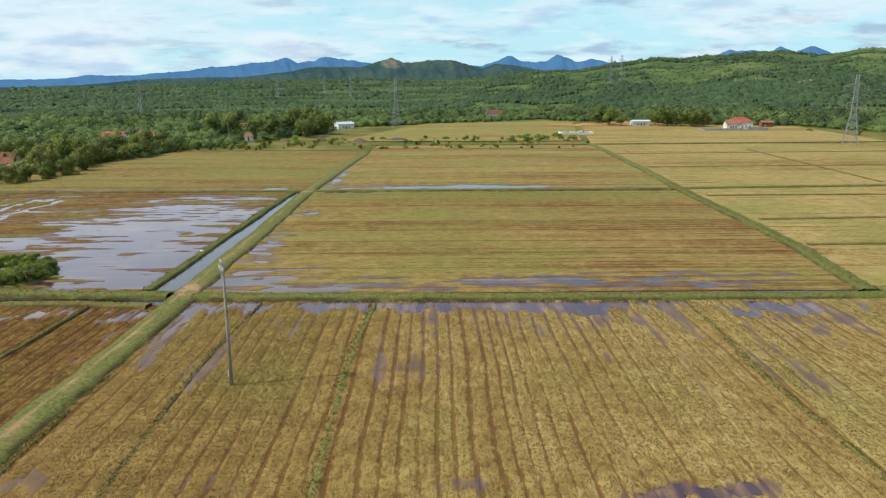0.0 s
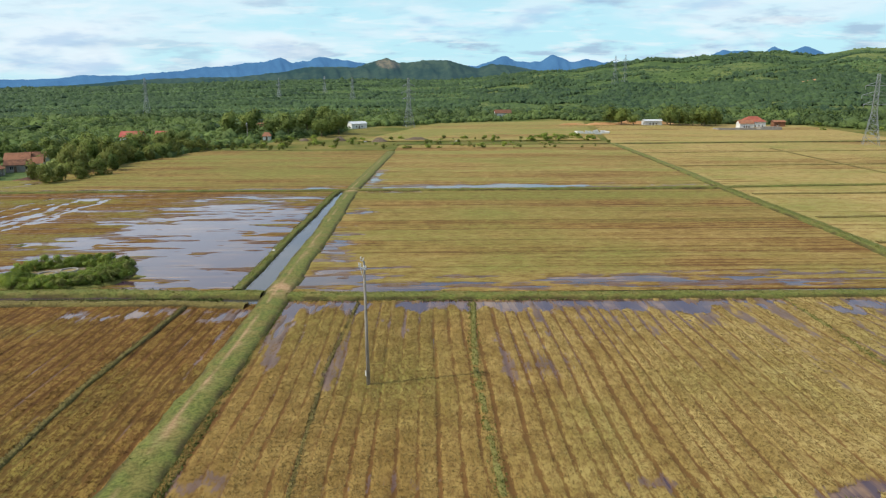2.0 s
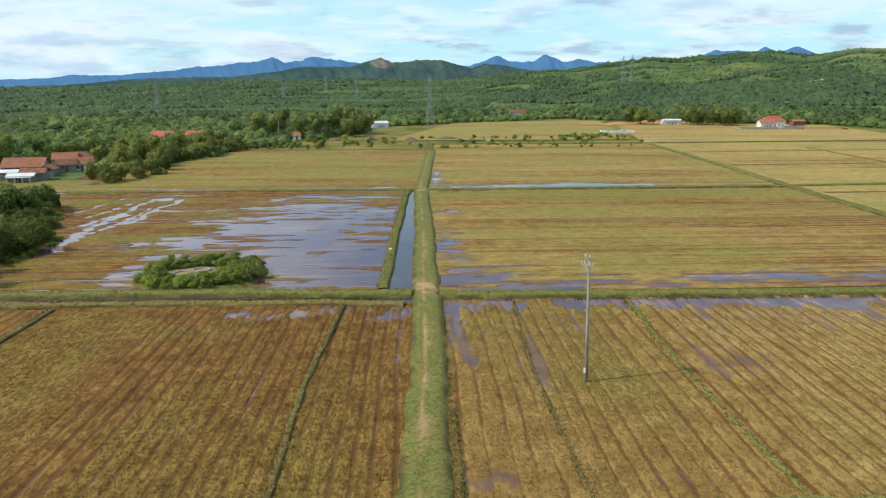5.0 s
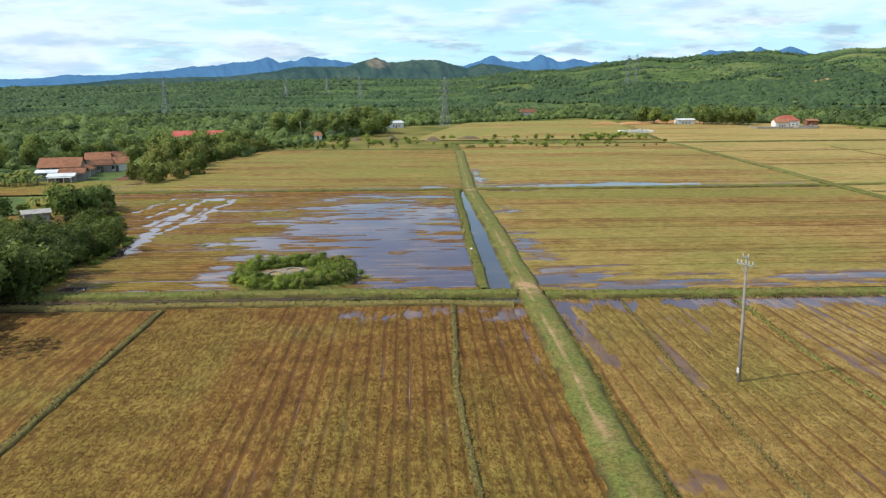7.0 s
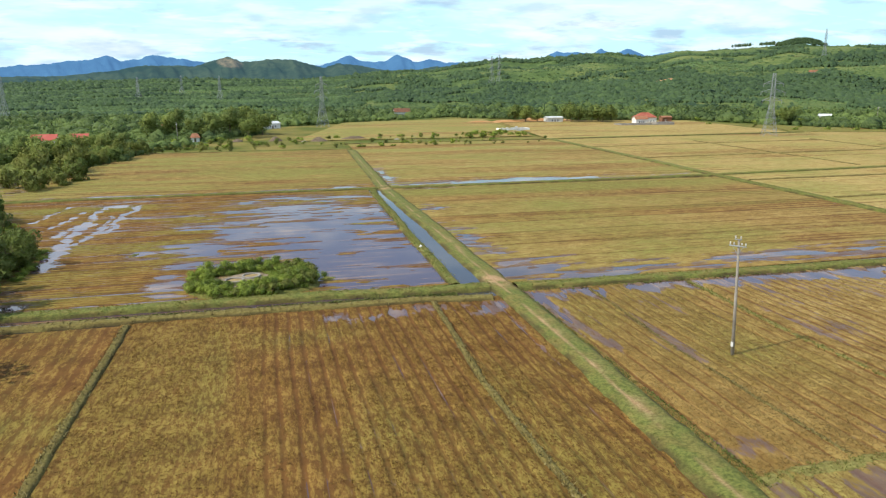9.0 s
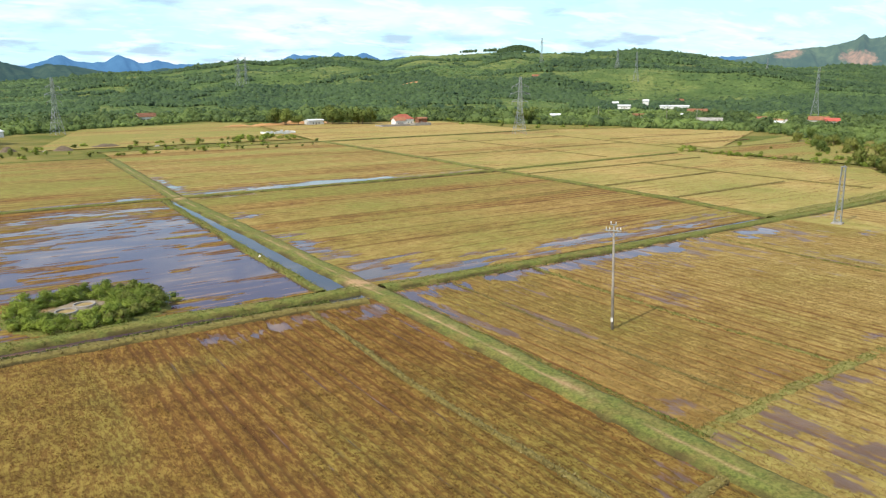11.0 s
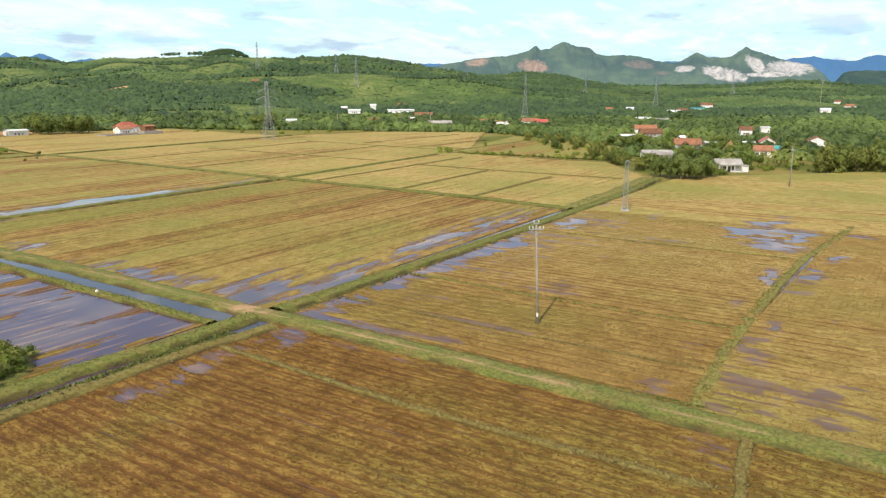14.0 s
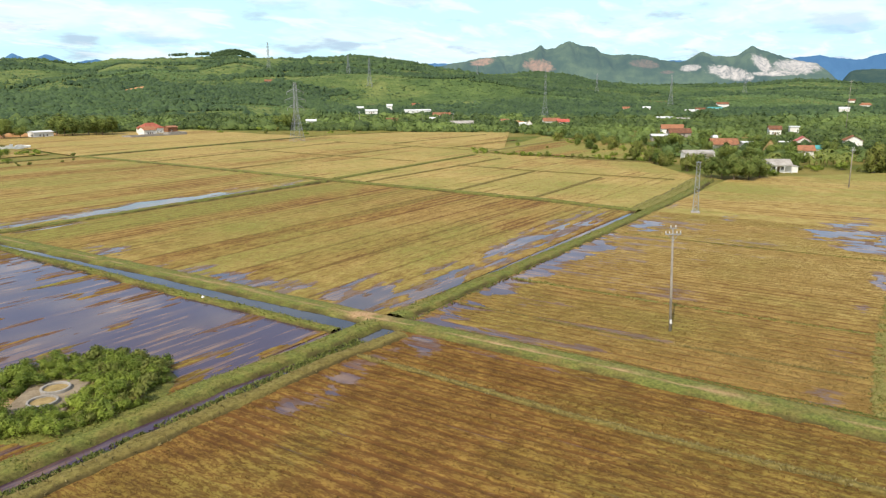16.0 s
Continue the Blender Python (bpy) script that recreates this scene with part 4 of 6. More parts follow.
# ---- woods ----
def leaf_cloud(n, rng, size, squash=0.8, hollow=0.55, lobes=4, spread=0.42, droop=0.0):
    """Leaf sprays on the skin of several lobes of a crown of radius about 1; returns quads (n, 4, 3) and the way each faces (n, 3)."""
    cen = rng.normal(0, spread, (lobes, 3)) * (1, 1, 0.6)
    rad = rng.uniform(0.42, 0.75, lobes)
    k = rng.integers(0, lobes, n)
    d = rng.normal(0, 1, (n, 3))
    d[:, 2] = np.abs(d[:, 2]) * 1.1 - 0.35
    d /= np.linalg.norm(d, axis=1)[:, None]
    p = cen[k] + d * (rad[k] * rng.uniform(hollow, 1.08, n))[:, None]
    p[:, 2] *= squash
    p[:, 2] -= droop * (p[:, 0] ** 2 + p[:, 1] ** 2)
    nrm = d + rng.normal(0, 0.55, (n, 3)) + (0, 0, 0.25)
    nrm /= np.linalg.norm(nrm, axis=1)[:, None]
    a = np.cross(nrm, rng.normal(0, 1, (n, 3)))
    a /= np.linalg.norm(a, axis=1)[:, None]
    b = np.cross(nrm, a)
    s = (size * rng.uniform(0.6, 1.4, n))[:, None]
    q = np.stack([p - a * s, p - b * s * 0.65 - nrm * s * 0.2, p + a * s, p + b * s * 0.65 + nrm * s * 0.1], 1)
    soft = d * 0.75 + p * 0.35 + nrm * 0.35
    return q, soft / np.linalg.norm(soft, axis=1)[:, None]


def lump(rng, fineness, keep=-0.45, lift=0.25):
    """A knobbly closed clump of foliage of radius about 1, open below: points, normals, triangles."""
    bm = bmesh.new()
    bmesh.ops.create_icosphere(bm, subdivisions=fineness, radius=1)
    v = np.array([p.co[:] for p in bm.verts])
    f = np.array([[q.index for q in t.verts] for t in bm.faces])
    bm.free()
    o = rng.uniform(0, 50, 3)
    k = np.array([noise.noise(Vector(p * 1.6 + o)) + 0.6 * noise.noise(Vector(p * 3.7 + o)) for p in v])
    v = v * (0.90 + 0.62 * k)[:, None] * (1, 1, rng.uniform(0.8, 1.2))
    f = f[v[f].mean(1)[:, 2] > keep]
    used = np.unique(f)
    back = np.zeros(len(v), int)
    back[used] = np.arange(len(used))
    v, f = v[used], back[f]
    n = v + (0, 0, lift) + rng.normal(0, 0.12, v.shape)
    return v, n / np.linalg.norm(n, axis=1)[:, None], f


def bushy(rng, fineness, cards, size):
    """A lump with sprays of leaves standing out of it."""
    v, n, f = lump(rng, fineness)
    if cards:
        v = v * 0.76
        q, soft = leaf_cloud(cards, rng, size, 0.95, 0.72, 5, 0.30)
        q = q[:, [0, 1, 2]] * 1.16
        i = np.arange(cards * 3).reshape(-1, 3) + len(v)
        v, n = np.concatenate([v, q.reshape(-1, 3)]), np.concatenate([n, np.repeat(soft, 3, axis=0)])
        f = np.concatenate([f, i])
    return v, n, f


def canopy(name, label, protos, x, y, z, scale, tall, mat, rng, tone=None):
    """Many trees as one mesh."""
    vs, ns, fs, ts, o = [], [], [], [], 0
    tone = np.full(len(x), 0.4) if tone is None else tone
    pick = rng.integers(0, len(protos), len(x))
    turn = rng.uniform(0, 2 * np.pi, len(x))
    for i, (pv, pn, pf) in enumerate(protos):
        m = np.nonzero(pick == i)[0]
        c, s, sc = np.cos(turn[m])[:, None], np.sin(turn[m])[:, None], scale[m][:, None]
        vs.append(np.stack([(pv[:, 0] * c - pv[:, 1] * s) * sc + x[m][:, None], (pv[:, 0] * s + pv[:, 1] * c) * sc + y[m][:, None], pv[:, 2] * sc * tall[m][:, None] + z[m][:, None]], -1).reshape(-1, 3))
        ns.append(np.stack([pn[:, 0] * c - pn[:, 1] * s, pn[:, 0] * s + pn[:, 1] * c, np.broadcast_to(pn[:, 2], (len(m), len(pn)))], -1).reshape(-1, 3))
        fs.append((pf[None] + (o + np.arange(len(m)) * len(pv))[:, None, None]).reshape(-1, 3))
        ts.append(np.repeat(tone[m], len(pv)))
        o += len(m) * len(pv)
    me = mesh_from(name, np.concatenate(vs), np.concatenate(fs), mat, True, {"tone": np.concatenate(ts)})
    me.normals_split_custom_set_from_vertices(np.concatenate(ns))
    return tagged(new(name, me), label, "woodland", kind="stuff")


HOUSE_SPOTS = []  # (x, y, radius) kept clear of trees


def jittered(step_, r0, r1, az0, az1, rng):
    n = int(2 * r1 / step_)
    gx, gy = np.meshgrid(np.arange(n) - n / 2, np.arange(n) - n / 2)
    x = (gx.ravel() + rng.uniform(-0.45, 0.45, n * n)) * step_ + CX
    y = (gy.ravel() + rng.uniform(-0.45, 0.45, n * n)) * step_ + CY
    az, d = polar(x, y)
    k = (d > r0) & (d < r1) & (az > az0) & (az < az1) & ~in_open(x, y)
    for hx, hy, hr in HOUSE_SPOTS:
        k &= (x - hx) ** 2 + (y - hy) ** 2 > hr * hr
    return x[k], y[k]


# ---- houses ----


def gable(bm, w, d, z, rise, over, thick=0.12, hip=0.0):
    """A pitched roof, ridge along x, with thickness and overhang; hip pulls the ridge's ends in."""
    x, y = w / 2 + over, d / 2 + over
    low = z - over * rise / (d / 2)
    rx = x - hip
    top = [(-x, -y, low), (x, -y, low), (x, y, low), (-x, y, low), (-rx, 0, z + rise), (rx, 0, z + rise)]
    vs = [bm.verts.new((a, b, c + t)) for t in (0, thick) for a, b, c in top]
    for f in ((0, 1, 5, 4), (2, 3, 4, 5), (1, 2, 5), (3, 0, 4)):
        if len(f) == 3 and not hip:
            continue
        bm.faces.new([vs[i] for i in reversed(f)])
        bm.faces.new([vs[i + 6] for i in f])
    rim = (0, 1, 2, 3) if hip else (0, 1, 5, 2, 3, 4)
    for i, j in zip(rim, rim[1:] + rim[:1]):
        bm.faces.new([vs[i], vs[j], vs[j + 6], vs[i + 6]])


def tile_ribs(bm, w, d, z, rise, over, pitch=0.45):
    """Raised courses down both slopes of a roof."""
    x, y = w / 2 + over, d / 2 + over
    n = int(2 * x / pitch)
    low = z - over * rise / (d / 2)
    for i in range(n + 1):
        px = -x + 2 * x * i / n
        for s in (-1, 1):
            rod(bm, (px, s * y, low + 0.13), (px, 0, z + rise + 0.13), 0.045, n=4)


def house(x, y, turn, w, d, h, rise, roof_mat, wall_mat, label, windows=2, porch=False, hip=0.0, ribs=True, shed=None, clear=None):
    """A farmhouse whose front faces local -y."""
    base = new("house")
    wt = 0.2
    bm = bmesh.new()
    # four walls with the front openings cut by building between them
    gaps = [(-0.5, 0.5, 0.0, 2.1)] + [(s * (w * (0.18 + 0.17 * k)) - 0.55, s * (w * (0.18 + 0.17 * k)) + 0.55, 0.9, 2.1) for k in range((windows + 1) // 2) for s in (-1, 1)][:windows]
    cuts = sorted(gaps)
    xs = [-w / 2] + [v for g in cuts for v in g[:2]] + [w / 2]
    for a, b in zip(xs[0::2], xs[1::2]):
        if b - a > 0.02:
            box(bm, a, b, -d / 2, -d / 2 + wt, 0, h)
    for a, b, z0, z1 in cuts:
        box(bm, a, b, -d / 2, -d / 2 + wt, min(z1, h - 0.1), h)
        if z0 > 0:
            box(bm, a, b, -d / 2, -d / 2 + wt, 0, z0)
    box(bm, -w / 2, w / 2, d / 2 - wt, d / 2, 0, h)
    box(bm, -w / 2, -w / 2 + wt, -d / 2 + wt, d / 2 - wt, 0, h)
    box(bm, w / 2 - wt, w / 2, -d / 2 + wt, d / 2 - wt, 0, h)
    if not hip:
        for s in (-1, 1):
            px = s * (w / 2 - wt / 2)
            f = [bm.verts.new((px + o, q, r)) for o in (-wt / 2, wt / 2) for q, r in ((-d / 2, h), (d / 2, h), (0, h + rise - 0.02))]
            bm.faces.new(f[:3]), bm.faces.new(f[3:][::-1])
            for i, j in ((0, 1), (1, 2), (2, 0)):
                bm.faces.new([f[i], f[i + 3], f[j + 3], f[j]])
    part("wall", bm_mesh("wall", bm, wall_mat), base)
    bm = bmesh.new()
    gable(bm, w, d, h, rise, 0.5, hip=hip)
    if ribs and not hip:
        tile_ribs(bm, w, d, h, rise, 0.5)
    part("roof", bm_mesh("roof", bm, roof_mat), base)
    part("door", box_mesh("door", BARK, -0.5, 0.5, -d / 2 + 0.06, -d / 2 + 0.12, 0, 2.1), base)
    for a, b, z0, z1 in gaps[1:]:
        win = part("window", box_mesh("window", DARK, a, b, -d / 2 + 0.08, -d / 2 + 0.13, z0, z1), base, "dark window")
        bm = bmesh.new()
        for q in (a, (a + b) / 2 - 0.03, b - 0.06):
            box(bm, q, q + 0.06, -d / 2 - 0.03, -d / 2 + 0.07, z0, z1)
        box(bm, a - 0.08, b + 0.08, -d / 2 - 0.07, -d / 2 - 0.035, z0 - 0.08, z0)
        part("window_frame", bm_mesh("window_frame", bm, WHITEWASH), win)
    if porch:
        bm = bmesh.new()
        box(bm, -w / 2, w / 2, -d / 2 - 2.2, -d / 2 - 0.55, h - 0.35, h - 0.22)
        part("porch_roof", bm_mesh("porch_roof", bm, roof_mat), base)
        for k in range(4):
            px = -w / 2 + 0.3 + k * (w - 0.6) / 3
            part("post", box_mesh("post", WHITEWASH, px - 0.11, px + 0.11, -d / 2 - 2.1, -d / 2 - 1.88, 0, h - 0.35, bevel=0.02), base)
    if shed:
        part("lean_to", box_mesh("lean_to", wall_mat, w / 2 + 0.01, w / 2 + 2.6, -d / 2 + 0.3, d / 2 - 1, 0, 2.2, bevel=0.04), base)
        part("lean_to_roof", box_mesh("lean_to_roof", shed, w / 2 + 0.02, w / 2 + 2.9, -d / 2, d / 2 - 0.7, 2.21, 2.31), base)
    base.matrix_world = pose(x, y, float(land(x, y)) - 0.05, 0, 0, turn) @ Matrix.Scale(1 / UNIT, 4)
    HOUSE_SPOTS.append((x, y, clear or max(w, d) * 0.5 + 2.0))
    if clear is None:
        dx, dy = CX - x, CY - y
        for far_ in (8,):
            k = far_ / math.hypot(dx, dy)
            HOUSE_SPOTS.append((x + dx * k, y + dy * k, 4.5))
    return tagged(base, label, "house", "village houses")


TR, WW, GR = "clay tile roof", "whitewashed", "grey sheet roof"
# farms west of the flooded paddy
house(-130.1, 192.9, 10, 12.5, 8, 3.3, 2.4, TILE, CONCRETE, "long farmhouse with orange clay tile roof and sheds", 2, True, clear=13)
house(-128.6, 182.5, 10, 6.5, 4.5, 2.5, 0.6, PALE_ROOF, CONCRETE, "low farm shed with a pale sheet roof", 1, ribs=False, clear=6)
house(-122.0, 180.9, 10, 7, 5, 2.6, 1.2, TILE, CONCRETE, "small outbuilding with a clay tile roof", 1)
house(-122.3, 175.7, 12, 7, 4.5, 2.4, 0.6, PALE_ROOF, CONCRETE, "open farm shed with a pale rusty sheet roof", 1, True, ribs=False, clear=6)
house(-122.6, 188.8, 100, 5, 4.5, 2.6, 1, TILE, CONCRETE, "brick outhouse with a clay tile roof", 1, clear=6)
house(-119.4, 201.0, 20, 7, 5, 3, 1.8, TILE, WHITEWASH, "white gabled farmhouse with orange tile roof", 1)
house(-124.8, 214.1, 12, 7, 6, 3.2, 2, TILE, WHITEWASH, "farmhouse with orange tile roof behind banana plants", 2)
house(-128.5, 211.4, 15, 8, 6, 3.2, 2, TILE, CONCRETE, "farmhouse with orange clay tile roof among trees", 2)
house(-122.4, 198.6, 20, 6, 5, 2.8, 1.4, TILE, CONCRETE, "small barn with an orange clay tile roof", 1)
house(-129.1, 243.5, 12, 9, 7, 3.4, 2.2, TILE, WHITEWASH, "white farmhouse with orange tile roof", 2)
house(-124.3, 245.0, 14, 7.5, 6.2, 3.4, 2, TILE, WHITEWASH, "white farmhouse gable with orange tile roof", 2)
house(-130.1, 298.3, 5, 10.5, 8, 3.8, 2.4, RED_TIN, WHITEWASH, "house with a bright red sheet roof", 2, ribs=False)
house(-120.1, 306.4, 5, 8, 6.2, 3.6, 2, RED_TIN, WHITEWASH, "small house with a bright red sheet roof", 2, ribs=False)
house(-99.5, 117.1, 30, 4.6, 4.6, 4, 0.4, GREY_ROOF, CONCRETE, "square grey concrete house with a pale flat roof", 1, ribs=False, clear=4.5)
house(-78.5, 311, 5, 4.2, 4.0, 2.7, 1.6, TILE, WHITEWASH, "tiny open shrine with a bright orange roof", 0, ribs=False, hip=1.2)
house(-48, 396, 30, 11.7, 7.5, 3.6, 1.2, PALE_ROOF, WHITEWASH, "white house with a pale sheet roof", 2, ribs=False)
house(-96, 372, 5, 6.5, 6.2, 3.8, 1.8, TILE, CONCRETE, "small house with a tile roof deep in the trees", 1)
# along the far edge of the fields
house(42, 500, 3, 14, 9.0, 4.0, 2.8, TILE, WHITEWASH, "white house with an orange tile roof at the wood", 2)
house(165, 388, -4, 14.3, 11.2, 4.5, 3.2, RED_TILE, WHITEWASH, "white villa with a red hipped tile roof", 4, hip=4.6)
house(157, 379, -4, 9.1, 7.5, 3.8, 2.0, TILE, WHITEWASH, "white annex with an orange tile roof", 2)
house(181, 392, -4, 7.8, 6.2, 3.8, 0.9, TILE, TILE, "unfinished red brick shed beside the villa", 1, ribs=False)
house(118, 412, 0, 13.0, 7.5, 3.6, 0.8, PALE_ROOF, WHITEWASH, "long white shed with a pale roof under trees", 2, ribs=False, clear=6)
# eastern village
house(134, 66.5, -62, 8.4, 5.6, 3.0, 1.5, GREY_ROOF, WHITEWASH, "small white house with a grey sheet roof and porch posts", 2, True, shed=GREY_ROOF, clear=8)
house(160, 94, -60, 12, 6, 3.0, 0.9, GREY_ROOF, WHITEWASH, "open white shed with a low grey roof", 2, True, ribs=False)
house(201, 95, -64, 12, 7, 3.4, 2.3, TILE, WHITEWASH, "white house with orange tile roof and porch", 2, True)
house(204, 87.6, -64, 4.6, 6, 4.0, 0.4, PALE_ROOF, WHITEWASH, "boxy white annex with a flat roof", 1, ribs=False)
house(269, 130, -60, 12.9, 6.5, 3.0, 2.4, TILE, CONCRETE, "low house with a broad orange tile roof", 2)
house(299, 142, -66, 13.7, 7, 3.4, 2.4, TILE, WHITEWASH, "white gabled house with orange tile roof", 2)
house(187, 67, -70, 9.3, 6, 3.0, 1.9, TILE, WHITEWASH, "house with an orange tile roof by the straw stack", 2)
house(197, 63, -60, 5.1, 4.5, 3.0, 1.2, TEAL, WHITEWASH, "white shed with a teal sheet roof", 1, ribs=False)
house(230, 72, 14, 8.3, 7, 3.2, 2.2, RED_TIN, WHITEWASH, "white house with a bright red gabled roof", 3, ribs=False)
house(221, 77, -70, 4.9, 4, 2.6, 1.0, PALE_ROOF, WHITEWASH, "pale lean-to shed by the straw stack", 1, ribs=False)
house(305, 94, -70, 7.1, 6, 4.0, 2.0, TILE, WHITEWASH, "white house with an orange tile roof among trees", 2)
house(309, 86, -70, 5.2, 5, 5.4, 0.4, PALE_ROOF, WHITEWASH, "narrow white house with two storeys", 2, ribs=False)
house(242, 56, 10, 9.2, 8, 3.4, 2.2, TILE, WHITEWASH, "pale gabled house with a weathered tile roof", 2)
house(241, 109, -60, 6.1, 5, 3.0, 1.0, PALE_ROOF, WHITEWASH, "pale shed among banana plants", 1, ribs=False)
house(241, 131, -60, 8.9, 6, 3.0, 0.8, PALE_ROOF, CONCRETE, "grey shed half hidden by trees", 2, ribs=False)
house(424, 183, -64, 14.0, 7, 3.6, 1.6, PALE_ROOF, WHITEWASH, "pale house with a sheet roof deep in trees", 2, ribs=False)
house(430, 172, -64, 10.8, 6, 3.0, 1.2, GREY_ROOF, CONCRETE, "grey shed deep in trees", 2, ribs=False)
house(540, 195, -64, 13.1, 7, 3.4, 1.4, PALE_ROOF, WHITEWASH, "pale house with a sheet roof in the village", 2, ribs=False)
house(591, 188, -66, 15.5, 7, 3.2, 1.4, TEAL, WHITEWASH, "house with a blue-green sheet roof", 2, ribs=False)
house(659, 197, -66, 13.9, 8, 6.0, 2.4, TILE, WHITEWASH, "tall white house with an orange roof", 3)
house(556, 192, -66, 9.4, 7, 3.6, 2.0, TILE, WHITEWASH, "house with an orange tile roof in the village", 2)
house(543, 252, -66, 7.4, 6, 3.4, 2.0, TILE, WHITEWASH, "small house with an orange roof deep in trees", 2)
house(565, 241, -66, 8.3, 6, 3.4, 1.4, PALE_ROOF, WHITEWASH, "pale house deep in the wood", 2, ribs=False)
house(798, 85, -76, 14.4, 8, 4.4, 2.6, TILE, WHITEWASH, "white house with an orange hipped roof", 2, hip=3)
house(895, 105, -76, 9.0, 7, 5.5, 2.2, TILE, WHITEWASH, "house with an orange roof deep in trees", 2)
house(607, 89, -76, 9.9, 6, 3.4, 1.4, PALE_ROOF, WHITEWASH, "white house under tall trees", 2, ribs=False)
house(357, 237, -55, 13.8, 8, 3.4, 2.4, TILE, WHITEWASH, "long white house with a weathered tile roof", 3)
house(353, 227, -55, 9.7, 6, 3.2, 2.0, RED_TIN, WHITEWASH, "white house with a red roof", 2, ribs=False)
house(315, 236, -55, 5.9, 5, 3.0, 1.2, PALE_ROOF, WHITEWASH, "pale shed beside the straw-roofed house", 1, ribs=False)
house(317, 233, 30, 5.5, 5, 3.2, 2.6, THATCH, WHITEWASH, "small house with a straw roof", 1, ribs=False)
house(310, 277, -50, 18.8, 7, 3.0, 1.8, GREY_ROOF, CONCRETE, "long weathered house with a brown roof", 2)
house(386, 342, -50, 17.2, 8, 3.4, 2.4, TILE, WHITEWASH, "white house with an orange tile roof at the field edge", 3)
house(357, 331, -50, 6.5, 5, 3.0, 1.0, PALE_ROOF, WHITEWASH, "small pale shed beside the orange roof", 1, ribs=False)
house(416, 386, -45, 28.7, 6, 3.0, 1.0, PALE_ROOF, WHITEWASH, "long pale shed with a sheet roof", 3, ribs=False)
house(322, 339, -45, 13.5, 6, 3.4, 1.8, TILE, WHITEWASH, "white house with an orange roof", 2)
house(416, 415, -45, 5.8, 5, 6.0, 1.6, PALE_ROOF, WHITEWASH, "narrow tall pale house", 2, ribs=False)
house(379, 405, -45, 12.1, 6, 3.2, 1.2, PALE_ROOF, WHITEWASH, "pale house with a sheet roof", 2, ribs=False)
house(405, 438, -45, 6.5, 5, 3.0, 1.2, PALE_ROOF, WHITEWASH, "small pale shed at the wood", 1, ribs=False)
house(516, 459, -40, 9.0, 6, 4.0, 2.4, TILE, CONCRETE, "house with an orange roof at the wood", 2)
house(282, 379, -45, 8.7, 5, 3.0, 1.2, PALE_ROOF, WHITEWASH, "pale shed amid green scrub", 1, ribs=False)
house(513, 662, -40, 10.6, 6, 3.6, 2.2, TILE, CONCRETE, "brown house with an orange roof under the hill", 2)
house(343, 264, -40, 6.9, 6, 3.2, 1.8, TILE, CONCRETE, "low brown house behind the clay plot", 1)


def straw_stack(x, y, r, h):
    rng = np.random.default_rng(int(x))
    bm = bmesh.new()
    bmesh.ops.create_cone(bm, segments=18, cap_ends=True, radius1=r, radius2=0.15, depth=h, matrix=Matrix.Translation((0, 0, h / 2)))
    bmesh.ops.subdivide_edges(bm, edges=bm.edges[:], cuts=3, use_grid_fill=True)
    for v in bm.verts:
        v.co += Vector(rng.normal(0, 0.07, 3)) + Vector((v.co.x, v.co.y, 0)) * 0.35 * math.sin(math.pi * min(max(v.co.z / h, 0), 1))
    ob = new("straw_stack", bm_mesh("straw_stack", bm, THATCH, True))
    ob.matrix_world = pose(x, y, float(land(x, y)) + 0.1)
    HOUSE_SPOTS.append((x, y, 3.5))
    tagged(ob, "tall conical stack of dried rice straw", "straw stack")


straw_stack(183, 76, 2.6, 5.2)


def low_wall(x, y, turn, w, d, h, label, broken=0.0, seed=0, mat=CONCRETE):
    """A roofless ring of block walls, some of them broken down."""
    rng = np.random.default_rng(seed)
    base = new("block_wall")
    n = int(w / 1.2)
    for s in (-1, 1):
        for i in range(n):
            hh = h * (1 - broken * rng.uniform(0, 1))
            a = -w / 2 + i * w / n
            part("wall_panel", box_mesh("wall_panel", mat, a, a + w / n - 0.03, s * d / 2 - 0.1, s * d / 2 + 0.1, 0, hh, bevel=0.03), base)
        part("end_wall", box_mesh("end_wall", mat, s * (w / 2 + 0.13) - 0.1, s * (w / 2 + 0.13) + 0.1, -d / 2, d / 2, 0, h * (1 - broken * 0.4), bevel=0.03), base)
    base.matrix_world = pose(x, y, float(land(x, y)) - 0.1, 0, 0, turn)
    tagged(base, label, "wall")


low_wall(68, 343, 3, 15, 6, 1.8, "broken pale block walls of a ruined pen", 0.7, 3, WHITEWASH)
low_wall(150, 366, -4, 26, 9, 1.1, "low grey concrete block enclosure before the villa", 0.1, 4)
low_wall(163, 364, -4, 10, 6, 1.8, "dark block pen before the villa", 0.0, 5)


